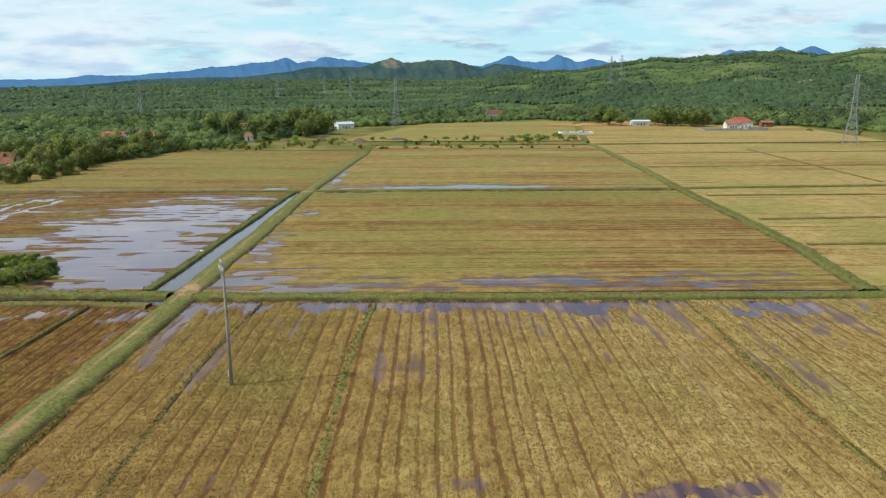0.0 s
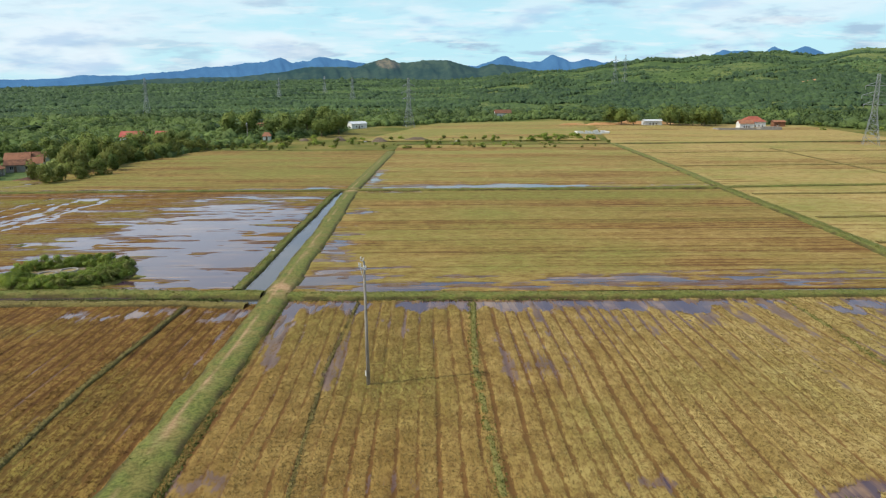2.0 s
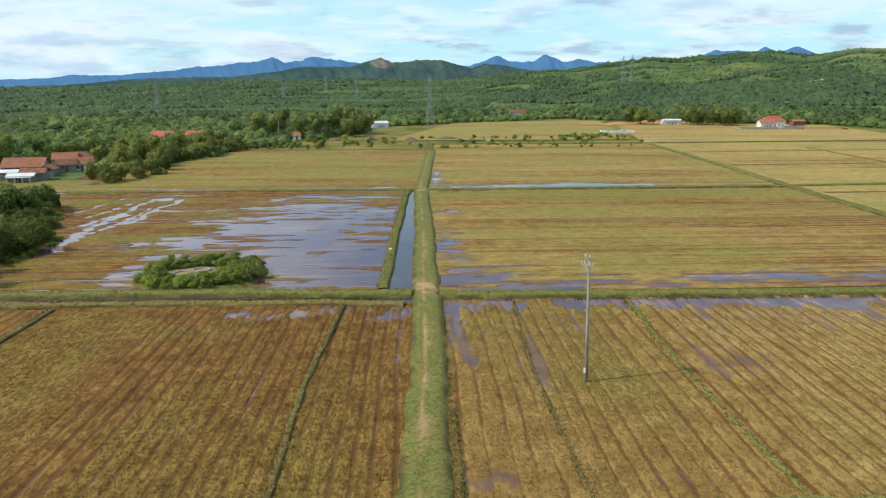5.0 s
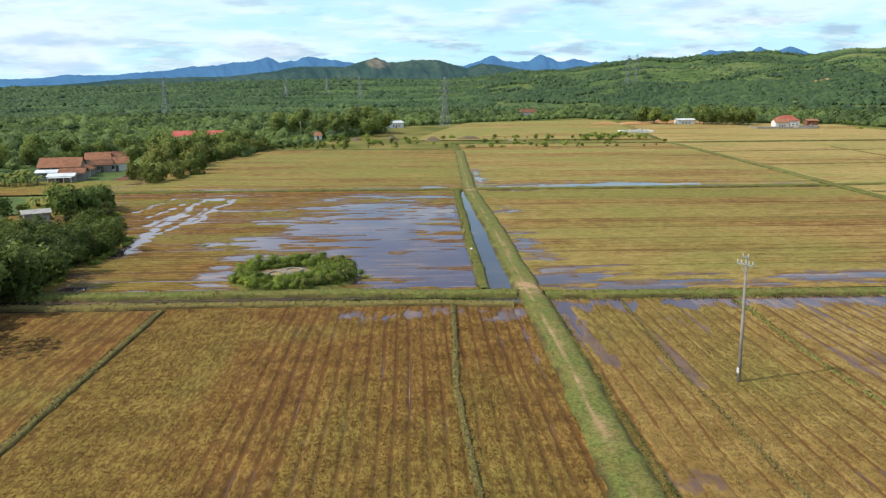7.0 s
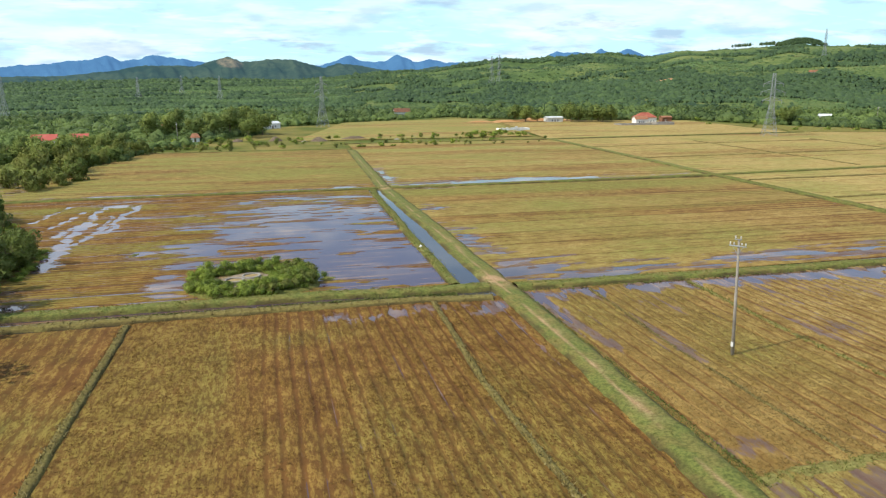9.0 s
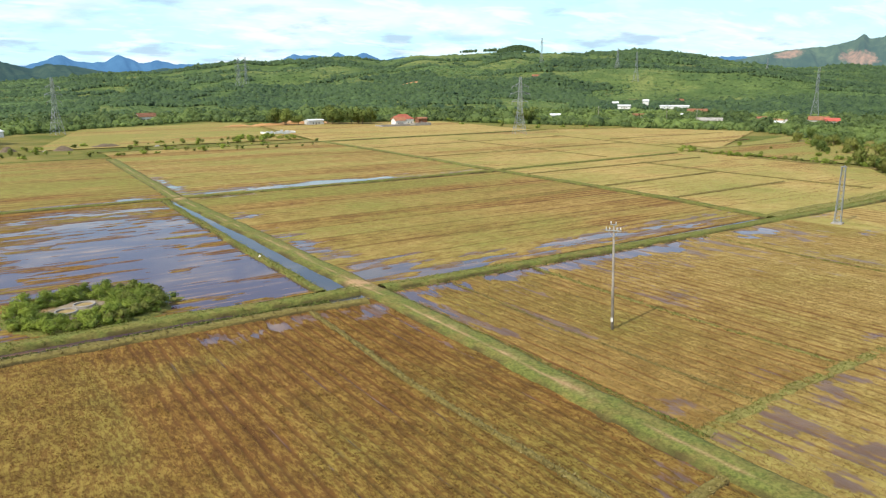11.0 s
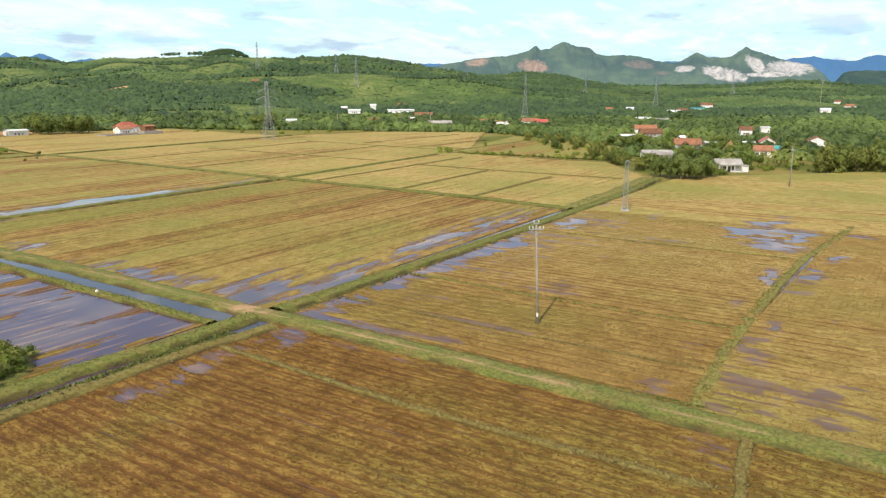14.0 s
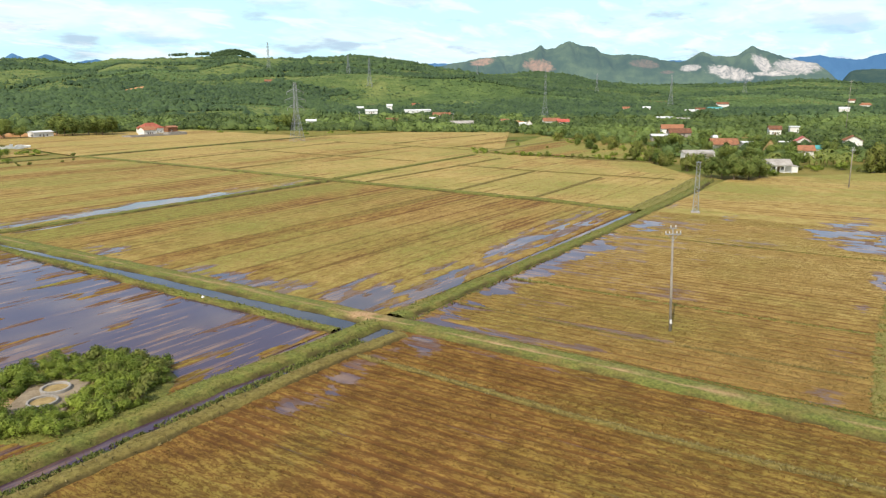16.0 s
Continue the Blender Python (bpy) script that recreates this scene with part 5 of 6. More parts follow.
def mound(x, y, rx, ry, h, mat, label, cat="mound", seed=0, turn=0):
    """A rough heap."""
    n, m = 28, 12
    a, r = np.meshgrid(np.linspace(0, 2 * np.pi, n, endpoint=False), np.linspace(0, 1, m), indexing="ij")
    k = 1 + 0.35 * (fbm(np.cos(a) * 1.5 + 5, np.sin(a) * 1.5 + 5, 3, seed) - 0.5)
    px, py = r * rx * k * np.cos(a), r * ry * k * np.sin(a)
    z = h * np.cos(r * np.pi / 2) ** 0.8 * (0.6 + 0.8 * fbm(px / (0.3 * rx) + 9, py / (0.3 * ry) + 9, 4, seed + 2)) - 0.25 * r
    f = grid_faces(n, m)
    close = np.stack([(n - 1) * m + np.arange(m - 1), np.arange(m - 1), np.arange(1, m), (n - 1) * m + np.arange(1, m)], 1)
    ob = new("mound", mesh_from("mound", np.stack([px, py, z], -1).reshape(-1, 3), np.concatenate([f, close]), mat, True))
    ob.matrix_world = pose(x, y, float(land(x, y)), 0, 0, turn)
    tagged(ob, label, cat)


for i, (x, y, rx, ry, h) in enumerate(((92, 418, 14, 4, 1.6), (112, 424, 16, 4, 2.2), (128, 428, 10, 4, 1.4), (75, 420, 12, 3, 0.9))):
    mound(x, y, rx, ry, h, CLAY, "long heap of bare orange clay beside the wood", seed=i)
for i, (x, y, rx, ry, h) in enumerate(((-30, 300, 4, 2.4, 1.5), (-15, 306, 6, 2.0, 1.4), (-47, 305, 3, 2, 1.6), (-62, 306, 2.5, 2, 1.2))):
    mound(x, y, rx, ry, h, BARK, "dark heap of rotting straw and earth", seed=20 + i)
for i, (x, y) in enumerate(((-36, 299), (-24, 309), (2, 300), (196, 372))):
    mound(x, y, 1.5, 0.9, 0.45, CONCRETE, "pale heap of rubble on the grass", seed=40 + i)


def clay_patch(x, y, rx, ry, label, seed):
    """Bare earth lying on the slope."""
    a, r = np.meshgrid(np.linspace(0, 2 * np.pi, 30, endpoint=False), np.linspace(0, 1, 8), indexing="ij")
    k = 1 + 0.7 * (fbm(np.cos(a) * 2 + 5, np.sin(a) * 2 + 5, 3, seed) - 0.5)
    px, py = x + r * rx * k * np.cos(a), y + r * ry * k * np.sin(a)
    z = land(px, py) + 2.2 * (1 - r ** 3) + 0.3 * fbm(px / 3, py / 3, 3, seed)
    close = np.stack([29 * 8 + np.arange(7), np.arange(7), np.arange(1, 8), 29 * 8 + np.arange(1, 8)], 1)
    tagged(new("clay_patch", mesh_from("clay_patch", np.stack([px, py, z], -1).reshape(-1, 3), np.concatenate([grid_faces(30, 8), close]), CLAY, True)), label, "bare earth")
    HOUSE_SPOTS.append((x, y, max(rx, ry) * 0.9))
    HOUSE_SPOTS.append((x - 0.5 * rx, y - 10, 8))


clay_patch(401, 693, 15, 9, "bare orange clay patch on the wooded slope", 1)
clay_patch(330, 640, 20, 7, "strip of bare earth between plantations", 2)
clay_patch(352, 262, 16, 9, "bare clay plot between the houses", 4)


# ---- poles and pylons ----
def utility_pole(x, y, h, turn, arm=1.6, label="", plate=True, lean=(0, 0)):
    base = new("utility_pole")
    bm = bmesh.new()
    rod(bm, (0, 0, -0.6), (0, 0, h - 0.25), 0.15, 0.085, 12)
    part("pole", bm_mesh("pole", bm, POLE, True), base)
    part("crossarm", box_mesh("crossarm", STEEL, -arm / 2, arm / 2, -0.17, -0.10, h - 0.75, h - 0.66), base)
    part("top_arm", box_mesh("top_arm", STEEL, -0.3, 0.3, -0.16, -0.10, h - 0.2, h - 0.13), base)
    bm = bmesh.new()
    for s in (-1, 1):
        rod(bm, (s * arm * 0.36, -0.13, h - 0.72), (0, -0.13, h - 1.35), 0.02, n=5)
    part("brace", bm_mesh("brace", bm, STEEL), base)
    bm = bmesh.new()
    rod(bm, (0, 0, 0), (0, 0, 0.09), 0.02, 0.02, 8), rod(bm, (0, 0, 0.09), (0, 0, 0.16), 0.075, 0.06, 10)
    rod(bm, (0, 0, 0.16), (0, 0, 0.24), 0.065, 0.05, 10), rod(bm, (0, 0, 0.24), (0, 0, 0.30), 0.055, 0.04, 10)
    ins = bm_mesh("insulator", bm, CERAMIC, True)
    for px, z in ((-arm / 2 + 0.06, h - 0.66), (-arm / 2 + 0.38, h - 0.66), (arm / 2 - 0.38, h - 0.66), (arm / 2 - 0.06, h - 0.66), (-0.22, h - 0.13), (0.22, h - 0.13)):
        part("insulator", ins, base, "white ceramic insulator").matrix_basis = Matrix.Translation((px, -0.135, z)) @ Matrix.Scale(0.82, 4)
    if plate:
        part("plate", box_mesh("plate", CERAMIC, -0.10, 0.10, -0.19, -0.165, 0.95, 1.35), base, "small white plate")
    base.matrix_world = pose(x, y, float(land(x, y)) + 0.12, *lean, 0) @ pose(0, 0, 0, 0, 0, turn)
    return tagged(base, label, "utility pole")


utility_pole(-15.6, 51.85, 10.05, -62, 1.4, label="tall grey concrete power pole with white insulators standing in stubble", lean=(-1.8, -0.7))
utility_pole(104.7, 46.6, 9.2, -75, 1.0, "thin weathered concrete power pole in dry stubble", False)
utility_pole(339, 66, 26, -75, 1.4, "very tall slim pole above the village trees", False)
for x, y, h in ((300, 300, 11), (286, 268, 9), (262, 320, 10), (-112, 222, 8), (-84, 300, 8)):
    utility_pole(x, y, h, -40, 1.0, "slim concrete power pole by the houses", False)


def bars(bm, a, b, r):
    rod(bm, a, b, r, n=4)


def lattice_post(x, y, h):
    """A square lattice mast of angle steel on a concrete foot."""
    base = new("lattice_mast")
    part("foot", box_mesh("foot", CONCRETE, -0.8, 0.8, -0.8, 0.8, -0.5, 0.32, bevel=0.05), base, "pale concrete foot")
    w0, w1 = 0.48, 0.27
    cs = ((-1, -1), (1, -1), (1, 1), (-1, 1))
    at = lambda c, z: (c[0] * (w0 + (w1 - w0) * z / h), c[1] * (w0 + (w1 - w0) * z / h), z)
    for c in cs:
        bm = bmesh.new()
        bars(bm, at(c, 0.25), at(c, h), 0.06)
        part("leg", bm_mesh("leg", bm, STEEL), base)
    n = 13
    for k in range(n):
        z0, z1 = 0.4 + k * (h - 0.5) / n, 0.4 + (k + 1) * (h - 0.5) / n
        for i in range(4):
            a, b = cs[i], cs[(i + 1) % 4]
            if (k + i) % 2:
                a, b = b, a
            bm = bmesh.new()
            bars(bm, at(a, z0), at(b, z1), 0.032)
            part("brace", bm_mesh("brace", bm, STEEL), base)
    part("head_plate", box_mesh("head_plate", STEEL, -0.42, 0.42, -0.42, 0.42, h, h + 0.10, bevel=0.02), base)
    part("crossarm", box_mesh("crossarm", STEEL, -0.9, 0.9, -0.06, 0.06, h + 0.10, h + 0.22), base)
    base.matrix_world = pose(x, y, 0, 0, 0, 15)
    tagged(base, "grey steel lattice mast on a pale concrete foot", "mast")


lattice_post(52.5, 67, 9.1)


def pylon(x, y, top, turn, label, wide=5.0, thick=1.0, arms=(0.58, 0.71, 0.84)):
    """A tapering lattice tower with three pairs of arms; top is the height of its tip above the paddies."""
    z = float(land(x, y))
    h = top - z
    base = new("pylon")
    cs = ((-1, -1), (1, -1), (1, 1), (-1, 1))
    wide = min(wide, 0.24 * h)
    waist, wb, wm, wt = 0.46 * h, wide / 2, wide * 0.17, wide * 0.09

    def at(c, zz):
        k = wb + (wm - wb) * zz / waist if zz < waist else wm + (wt - wm) * (zz - waist) / (h - waist)
        return (c[0] * k, c[1] * k, zz)

    rl, rb = 0.085 * thick, 0.042 * thick
    for c in cs:
        bm = bmesh.new()
        bars(bm, at(c, -0.5), at(c, waist), rl), bars(bm, at(c, waist), at(c, h), rl * 0.8)
        part("leg", bm_mesh("leg", bm, STEEL), base)
    lattice = bmesh.new()
    lev = [0, 0.12 * h, 0.22 * h, 0.31 * h, 0.39 * h, waist] + [waist + (h - waist) * k / 8 for k in range(1, 9)]
    for z0, z1 in zip(lev, lev[1:]):
        for i in range(4):
            a, b = cs[i], cs[(i + 1) % 4]
            for p, q in ((at(a, z0), at(b, z1)), (at(b, z0), at(a, z1)), (at(a, z1), at(b, z1))):
                bars(lattice, p, q, rb)
                if thick == 1.0:
                    part("brace", bm_mesh("brace", lattice, STEEL), base)
                    lattice = bmesh.new()
    if thick != 1.0:  # too far off to tell its bars apart
        part("bracing", bm_mesh("bracing", lattice, STEEL), base)["kind"] = "stuff"
    else:
        lattice.free()
    for j, fr in enumerate(arms):
        za = fr * h
        ln = wide * (0.70 if j != 1 else 0.86)
        for s in (-1, 1):
            bm = bmesh.new()
            tip = (s * ln, 0, za)
            for c in ((s, -1), (s, 1)):
                bars(bm, at(c, za), tip, rb * 1.5), bars(bm, at(c, za + 0.05 * h), tip, rb * 1.5)
            bars(bm, (s * ln, 0, za), (s * ln, 0, za - 1.3), 0.09 * thick)
            part("arm", bm_mesh("arm", bm, STEEL), base)
    base.matrix_world = pose(x, y, z, 0, 0, turn)
    HOUSE_SPOTS.append((x, y, 5))
    return tagged(base, label, "pylon", "power line pylons")


PL = "grey steel lattice power pylon"
pylon(156, 268, 26.0, -24, PL + " at the edge of the fields", 5.5)
pylon(-20, 402, 26.4, 25, PL + " before the wood", 5.0)
pylon(-223, 563, 28.5, 80, PL + " above the woodland", 5.0, 1.1)
pylon(166, 683, 48.5, 30, PL + " on the wooded hill", 5.5, 1.1)
pylon(183, 712, 50.5, 30, PL + " on the wooded hill", 5.5, 1.1)
pylon(-181, 862, 31, 70, PL + " far in the woodland", 6, 1.2)
pylon(-156, 1070, 36, 70, PL + " far in the woodland", 6, 1.2)
pylon(-95, 854, 32, 70, PL + " far in the woodland", 6, 1.2)
pylon(385, 255, 33, 25, PL + " behind the village", 5.5)
pylon(637, 791, 88, 25, PL + " on the hill crest", 6, 1.2)
pylon(614, 629, 66, 25, PL + " on the wooded slope", 6, 1.2)
pylon(562, 554, 58, 25, PL + " on the wooded slope", 6, 1.2)
pylon(673, 251, 36, 20, PL + " beyond the village", 6, 1.2)
pylon(960, 650, 62, 20, PL + " on the far slope", 7, 1.4)
pylon(900, 420, 44, 20, PL + " far beyond the village", 8, 1.4)
pylon(980, 240, 44, 10, PL + " far beyond the village", 8, 1.4)


def cable(a, b, sag, r=0.014):
    """One hanging wire, a thin three-sided tube."""
    a, b = np.array(a, float), np.array(b, float)
    k = np.linspace(0, 1, 25)[:, None]
    line = a + (b - a) * k - np.array((0, 0, sag)) * 4 * k * (1 - k)
    side = np.array((-(b - a)[1], (b - a)[0], 0.0)) / np.linalg.norm((b - a)[:2])
    ring = np.stack([line + side * r * math.cos(q) + np.array((0, 0, r * math.sin(q))) for q in (0.5, 2.6, 4.7, 0.5)], 1)
    tagged(new("power_cable", mesh_from("power_cable", ring.reshape(-1, 3), grid_faces(25, 4), DULL_STEEL)), "thin grey power cable hanging between pylons", "cable", "power cables")


for za, zb in ((17, 18), (22, 22)):
    for o in (-2.6, 2.6):
        cable((156 + o, 268, za), (-20 + o, 402, zb), 4.5)
        cable((-20 + o, 402, zb), (-223, 563 + o, zb + 2), 5)
        cable((156 + o, 268, za), (385, 255 + o, za + 5), 4.5)


# ---- trees ----
def crown_mesh(name, rng, n, size, mat, lobes, spread, r, z, squash, droop=0.0):
    """A leafy crown: several knobbly lobes, and sprays of leaves all over them."""
    cen = rng.normal(0, spread, (lobes, 3)) * (1, 1, 0.8)
    rad = rng.uniform(0.34, 0.66, lobes)
    vs, ns, fs, o = [], [], [], 0
    for c, q in zip(cen[:5], rad[:5]):
        v, m, f = lump(rng, 1, -0.6)
        vs.append(v * q * 0.66 + c), ns.append(m * 0.8 + (v * q + c) * 0.5), fs.append(f + o)
        o += len(v)
    k = rng.choice(lobes, n, p=rad ** 2 / (rad ** 2).sum())
    d = rng.normal(0, 1, (n, 3)) + (0, 0, 0.3)
    d /= np.linalg.norm(d, axis=1)[:, None]
    p = cen[k] + d * (rad[k] * rng.uniform(0.55, 1.15, n))[:, None]
    nrm = d * 0.8 + rng.normal(0, 0.6, (n, 3))
    nrm /= np.linalg.norm(nrm, axis=1)[:, None]
    a = np.cross(nrm, rng.normal(0, 1, (n, 3)))
    a /= np.linalg.norm(a, axis=1)[:, None]
    b = np.cross(nrm, a)
    w = (size * rng.uniform(0.5, 1.5, n))[:, None]
    vs.append(np.stack([p - a * w, p + a * w * 0.4 - b * w * 0.8, p + a * w * 0.7 + b * w * 0.8], 1).reshape(-1, 3))
    ns.append(np.repeat(d * 0.7 + p * 0.45 + nrm * 0.45, 3, axis=0))
    fs.append(np.arange(n * 3).reshape(-1, 3) + o)
    v, m = np.concatenate(vs), np.concatenate(ns)
    v[:, 2] = v[:, 2] * squash - droop * (v[:, 0] ** 2 + v[:, 1] ** 2)
    me = mesh_from(name, v * r + (0, 0, z), np.concatenate(fs), mat, True)
    me.normals_split_custom_set_from_vertices(m / np.linalg.norm(m, axis=1)[:, None])
    return me


def tree_kind(name, label, cat, mat, r, h, n, size, seed, lobes=6, spread=0.42, squash=0.85, stems=1, droop=0.0):
    """One tree, r wide to each side and about h high, with trunk, limbs and a leafy crown."""
    rng = np.random.default_rng(seed)
    base = new(name)
    mid = h - r * squash * 0.92
    bm = bmesh.new()
    for s in range(stems):
        fx, fy = (rng.normal(0, 0.12 * r, 2) if stems > 1 else (0, 0))
        rod(bm, (fx, fy, -0.3), (fx * 2, fy * 2, mid), 0.035 * h / (stems ** 0.6), 0.015 * h / (stems ** 0.6), 6)
        for k in range(4):
            a = rng.uniform(0, 6.28)
            rod(bm, (fx * 1.6, fy * 1.6, mid * rng.uniform(0.55, 0.95)), (fx + r * 0.5 * math.cos(a), fy + r * 0.5 * math.sin(a), mid + r * rng.uniform(-0.1, 0.35)), 0.012 * h, 0.005 * h, 5)
    part("trunk", bm_mesh("trunk", bm, BARK), base)
    part("crown", crown_mesh("crown", rng, n, size, mat, lobes, spread, r, mid, squash, droop), base)
    return tagged(base, label, cat)


def place(kinds, spots, rng, lo=0.8, hi=1.2, z=None):
    """Copies of the given kinds at the spots; the first of each kind is the built one."""
    for x, y in spots:
        k = kinds[rng.integers(0, len(kinds))]
        s = rng.uniform(lo, hi)
        m = Matrix.Translation((x, y, (float(land(x, y)) if z is None else z) - 0.05)) @ Matrix.Rotation(rng.uniform(0, 6.28), 4, "Z") @ Matrix.Diagonal((s, s, s * rng.uniform(0.9, 1.12), 1))
        if "used" in k:
            c = copy_thing(k["ob"], Matrix.Identity(4))
            c.matrix_basis = m
        else:
            k["used"] = True
            k["ob"].matrix_basis = m


def kind(*a, **k):
    return {"ob": tree_kind(*a, **k)}


BL = "broad-crowned dark green tree at the field edge"
BROAD = [kind("broadleaf_tree", BL, "tree", DARK_LEAF, 3.3, 6.6, 2100, 0.080, s, 12, 0.46, 0.92) for s in (1, 2, 3, 21)]
LIGHT = [kind("young_tree", "light green leafy young tree with a thin trunk", "tree", LEAFY, 2.5, 6.2, 1300, 0.10, s, 9, 0.42, 1.25) for s in (4, 5)]
BAMBOO = [kind("bamboo_clump", "yellow-green arching bamboo clump", "bamboo", LIGHT_LEAF, 2.8, 6.0, 1500, 0.09, s, 11, 0.45, 1.15, 6, 0.10) for s in (6, 7)]
SHRUB = [kind("shrub", "dense bright green leafy shrub", "shrub", SHRUB_LEAF, 1.25, 1.8, 1300, 0.070, s, 8, 0.46, 0.8, 4) for s in (8, 9, 10)]
DULL = [kind("dry_shrub", "dull olive shrub with dry twigs", "shrub", LIGHT_LEAF, 1.1, 1.7, 420, 0.11, s, 6, 0.45, 0.8, 4) for s in (11,)]

THICKET = [kind("thicket", "dark dense leafy bush at the field edge", "shrub", THICK_LEAF, 2.1, 3.6, 1700, 0.078, s, 10, 0.46, 0.85, 5) for s in (14, 15, 16)]


def banana_kind(seed):
    rng = np.random.default_rng(seed)
    base = new("banana_plant")
    bm = bmesh.new()
    rod(bm, (0, 0, -0.2), (0, 0, 2.2), 0.16, 0.10, 8)
    part("stem", bm_mesh("stem", bm, BANANA_LEAF), base)
    for i in range(9):
        a, up_ = i * 2.4 + rng.uniform(-0.3, 0.3), rng.uniform(0.5, 1.1)
        dx, dy = math.cos(a), math.sin(a)
        v = []
        for k in range(7):
            t = k / 6
            r, z = 2.1 * t * (1 - 0.12 * t), 2.1 + 2.2 * up_ * t - 2.3 * t * t
            w = 0.34 * math.sin(math.pi * min(1, 0.12 + 0.88 * t)) + 0.02
            v += [(dx * r - dy * w, dy * r + dx * w, z - 0.12), (dx * r, dy * r, z), (dx * r + dy * w, dy * r - dx * w, z - 0.12)]
        f = [q for k in range(6) for q in ((3 * k, 3 * k + 3, 3 * k + 4, 3 * k + 1), (3 * k + 1, 3 * k + 4, 3 * k + 5, 3 * k + 2))]
        part("leaf", mesh_from("leaf", v, f, BANANA_LEAF), base)
    return {"ob": tagged(base, "banana plant with long drooping light green leaves", "banana plant")}


BANANA = [banana_kind(1), banana_kind(2)]
trng = np.random.default_rng(12)


def spots(n, x0, x1, y0, y1, gap=2.0, test=None):
    out_ = []
    for _ in range(n * 30):
        p = (trng.uniform(x0, x1), trng.uniform(y0, y1))
        if len(out_) < n and all((p[0] - q[0]) ** 2 + (p[1] - q[1]) ** 2 > gap * gap for q in out_) and (test is None or test(*p)) \
                and all((p[0] - a) ** 2 + (p[1] - b) ** 2 > c * c for a, b, c in HOUSE_SPOTS):
            out_.append(p)
    return out_


outside = lambda x, y: not bool(in_open(np.array([x]), np.array([y]))[0])
# grove and hedges west of the flooded paddy
open_view = lambda x, y: outside(x, y) and not (abs((x + 99.5) + (y - 117.1) * 0.5) < 4.0 and y < 117.1)
place(BROAD + LIGHT + BAMBOO, spots(26, -118, -87, 58, 108, 3.3, open_view), trng, 0.45, 0.75)
place(BROAD, [(-84, 72), (-86, 66), (-83.5, 78), (-88, 76), (-90, 70)], trng, 0.7, 1.0)
place(BROAD, [(-84.5, 60.8)], trng, 1.3, 1.35)
place(SHRUB + LIGHT + DULL, spots(26, -112, -91, 116, 146, 2.2, outside), trng, 0.5, 1.1)
margin = lambda x, y: x < -82.3 - max(0.0, y - 104) * 0.34 and not (abs((x + 99.5) + (y - 117.1) * 0.5) < 2.4 and 102 < y < 117.1)
place(THICKET, spots(105, -108, -80.8, 79.0, 105, 2.1, margin), trng, 0.75, 1.25)
place(THICKET + SHRUB + DULL + DULL, spots(46, -106, -82, 105, 130, 2.3, margin), trng, 0.4, 0.8)
place(THICKET, spots(40, -100, -82.5, 62, 79, 2.4), trng, 0.8, 1.4)
place(SHRUB + DULL, spots(24, -84, -80.5, 79.5, 112, 1.5, lambda x, y: x < -80 - max(0.0, y - 104) * 0.34), trng, 0.5, 0.9)
place(BAMBOO, [(-101, 172), (-99, 176), (-97, 180), (-99, 184), (-96, 188), (-107, 178)], trng, 0.55, 0.8)
place(BAMBOO + BAMBOO + LIGHT, spots(34, -112, -86, 188, 262, 3.6, outside), trng, 0.6, 1.0)
place(BROAD, spots(8, -112, -92, 225, 275, 6, outside), trng, 0.8, 1.2)
place(BANANA, spots(14, -140, -124, 166, 176, 1.8, outside) + spots(22, -118, -104, 190, 206, 1.9, outside) + spots(6, -112, -100, 134, 146, 1.8, outside), trng, 0.9, 1.3)
place(BROAD + LIGHT, spots(60, -200, -105, 140, 235, 6.0, lambda x, y: outside(x, y) and (x < -140 or y > 206)), trng, 0.8, 1.25)
# scrub north of the paddies
place(SHRUB + DULL + DULL + DULL, spots(120, -92, 62, 262, 316, 2.2), trng, 0.4, 1.3)
place(DULL, spots(40, -100, -62, 255, 300, 2.0), trng, 0.7, 1.5)
place(SHRUB, spots(10, 38, 62, 300, 330, 2.5), trng, 0.9, 1.6)
place(BROAD, [(-58, 330), (-66, 340), (-72, 325), (-52, 345), (-80, 330), (-60, 352), (-88, 322), (-96, 318), (228, 345)], trng, 1.2, 1.9)
place(BROAD, [(126, 404), (132, 407), (138, 402), (144, 405), (150, 400), (107, 410), (101, 414), (136, 412), (147, 412), (142, 396), (96, 418), (128, 415)], trng, 1.0, 1.4)
place(SHRUB + DULL, spots(20, 185, 260, 292, 400, 5.0), trng, 0.8, 1.8)
# village and hedges in the east
place(BROAD, [(106.5, 71.5), (109, 75), (108.5, 68.5), (112, 72), (111, 78), (114, 67)], trng, 0.72, 0.95)
place(SHRUB + DULL, spots(18, 112, 150, 45, 78, 2.6, outside), trng, 0.7, 1.5)
place(BAMBOO, [(146, 40), (150, 36), (154, 33), (150, 30), (143, 44), (158, 28)], trng, 0.8, 1.1)
place(BANANA, spots(26, 150, 185, 50, 72, 2.0, outside), trng, 0.9, 1.3)
place(SHRUB + DULL + LIGHT, spots(44, 140, 230, 60, 150, 4.0, outside), trng, 0.6, 1.1)
place(BANANA, spots(12, 195, 225, 75, 100, 2.2, outside), trng, 0.9, 1.3)
place(BROAD + LIGHT, spots(34, 150, 215, 20, 120, 6.0, outside), trng, 0.45, 0.85)
place(BAMBOO, spots(16, 140, 172, 24, 46, 3.0, outside), trng, 0.6, 0.9)
place(SHRUB + DULL + DULL, spots(40, 120, 150, 84, 166, 1.9, lambda x, y: abs(x - (143 - 16 * max(0, 104 - y) / 20)) < 2.6), trng, 0.45, 1.0)
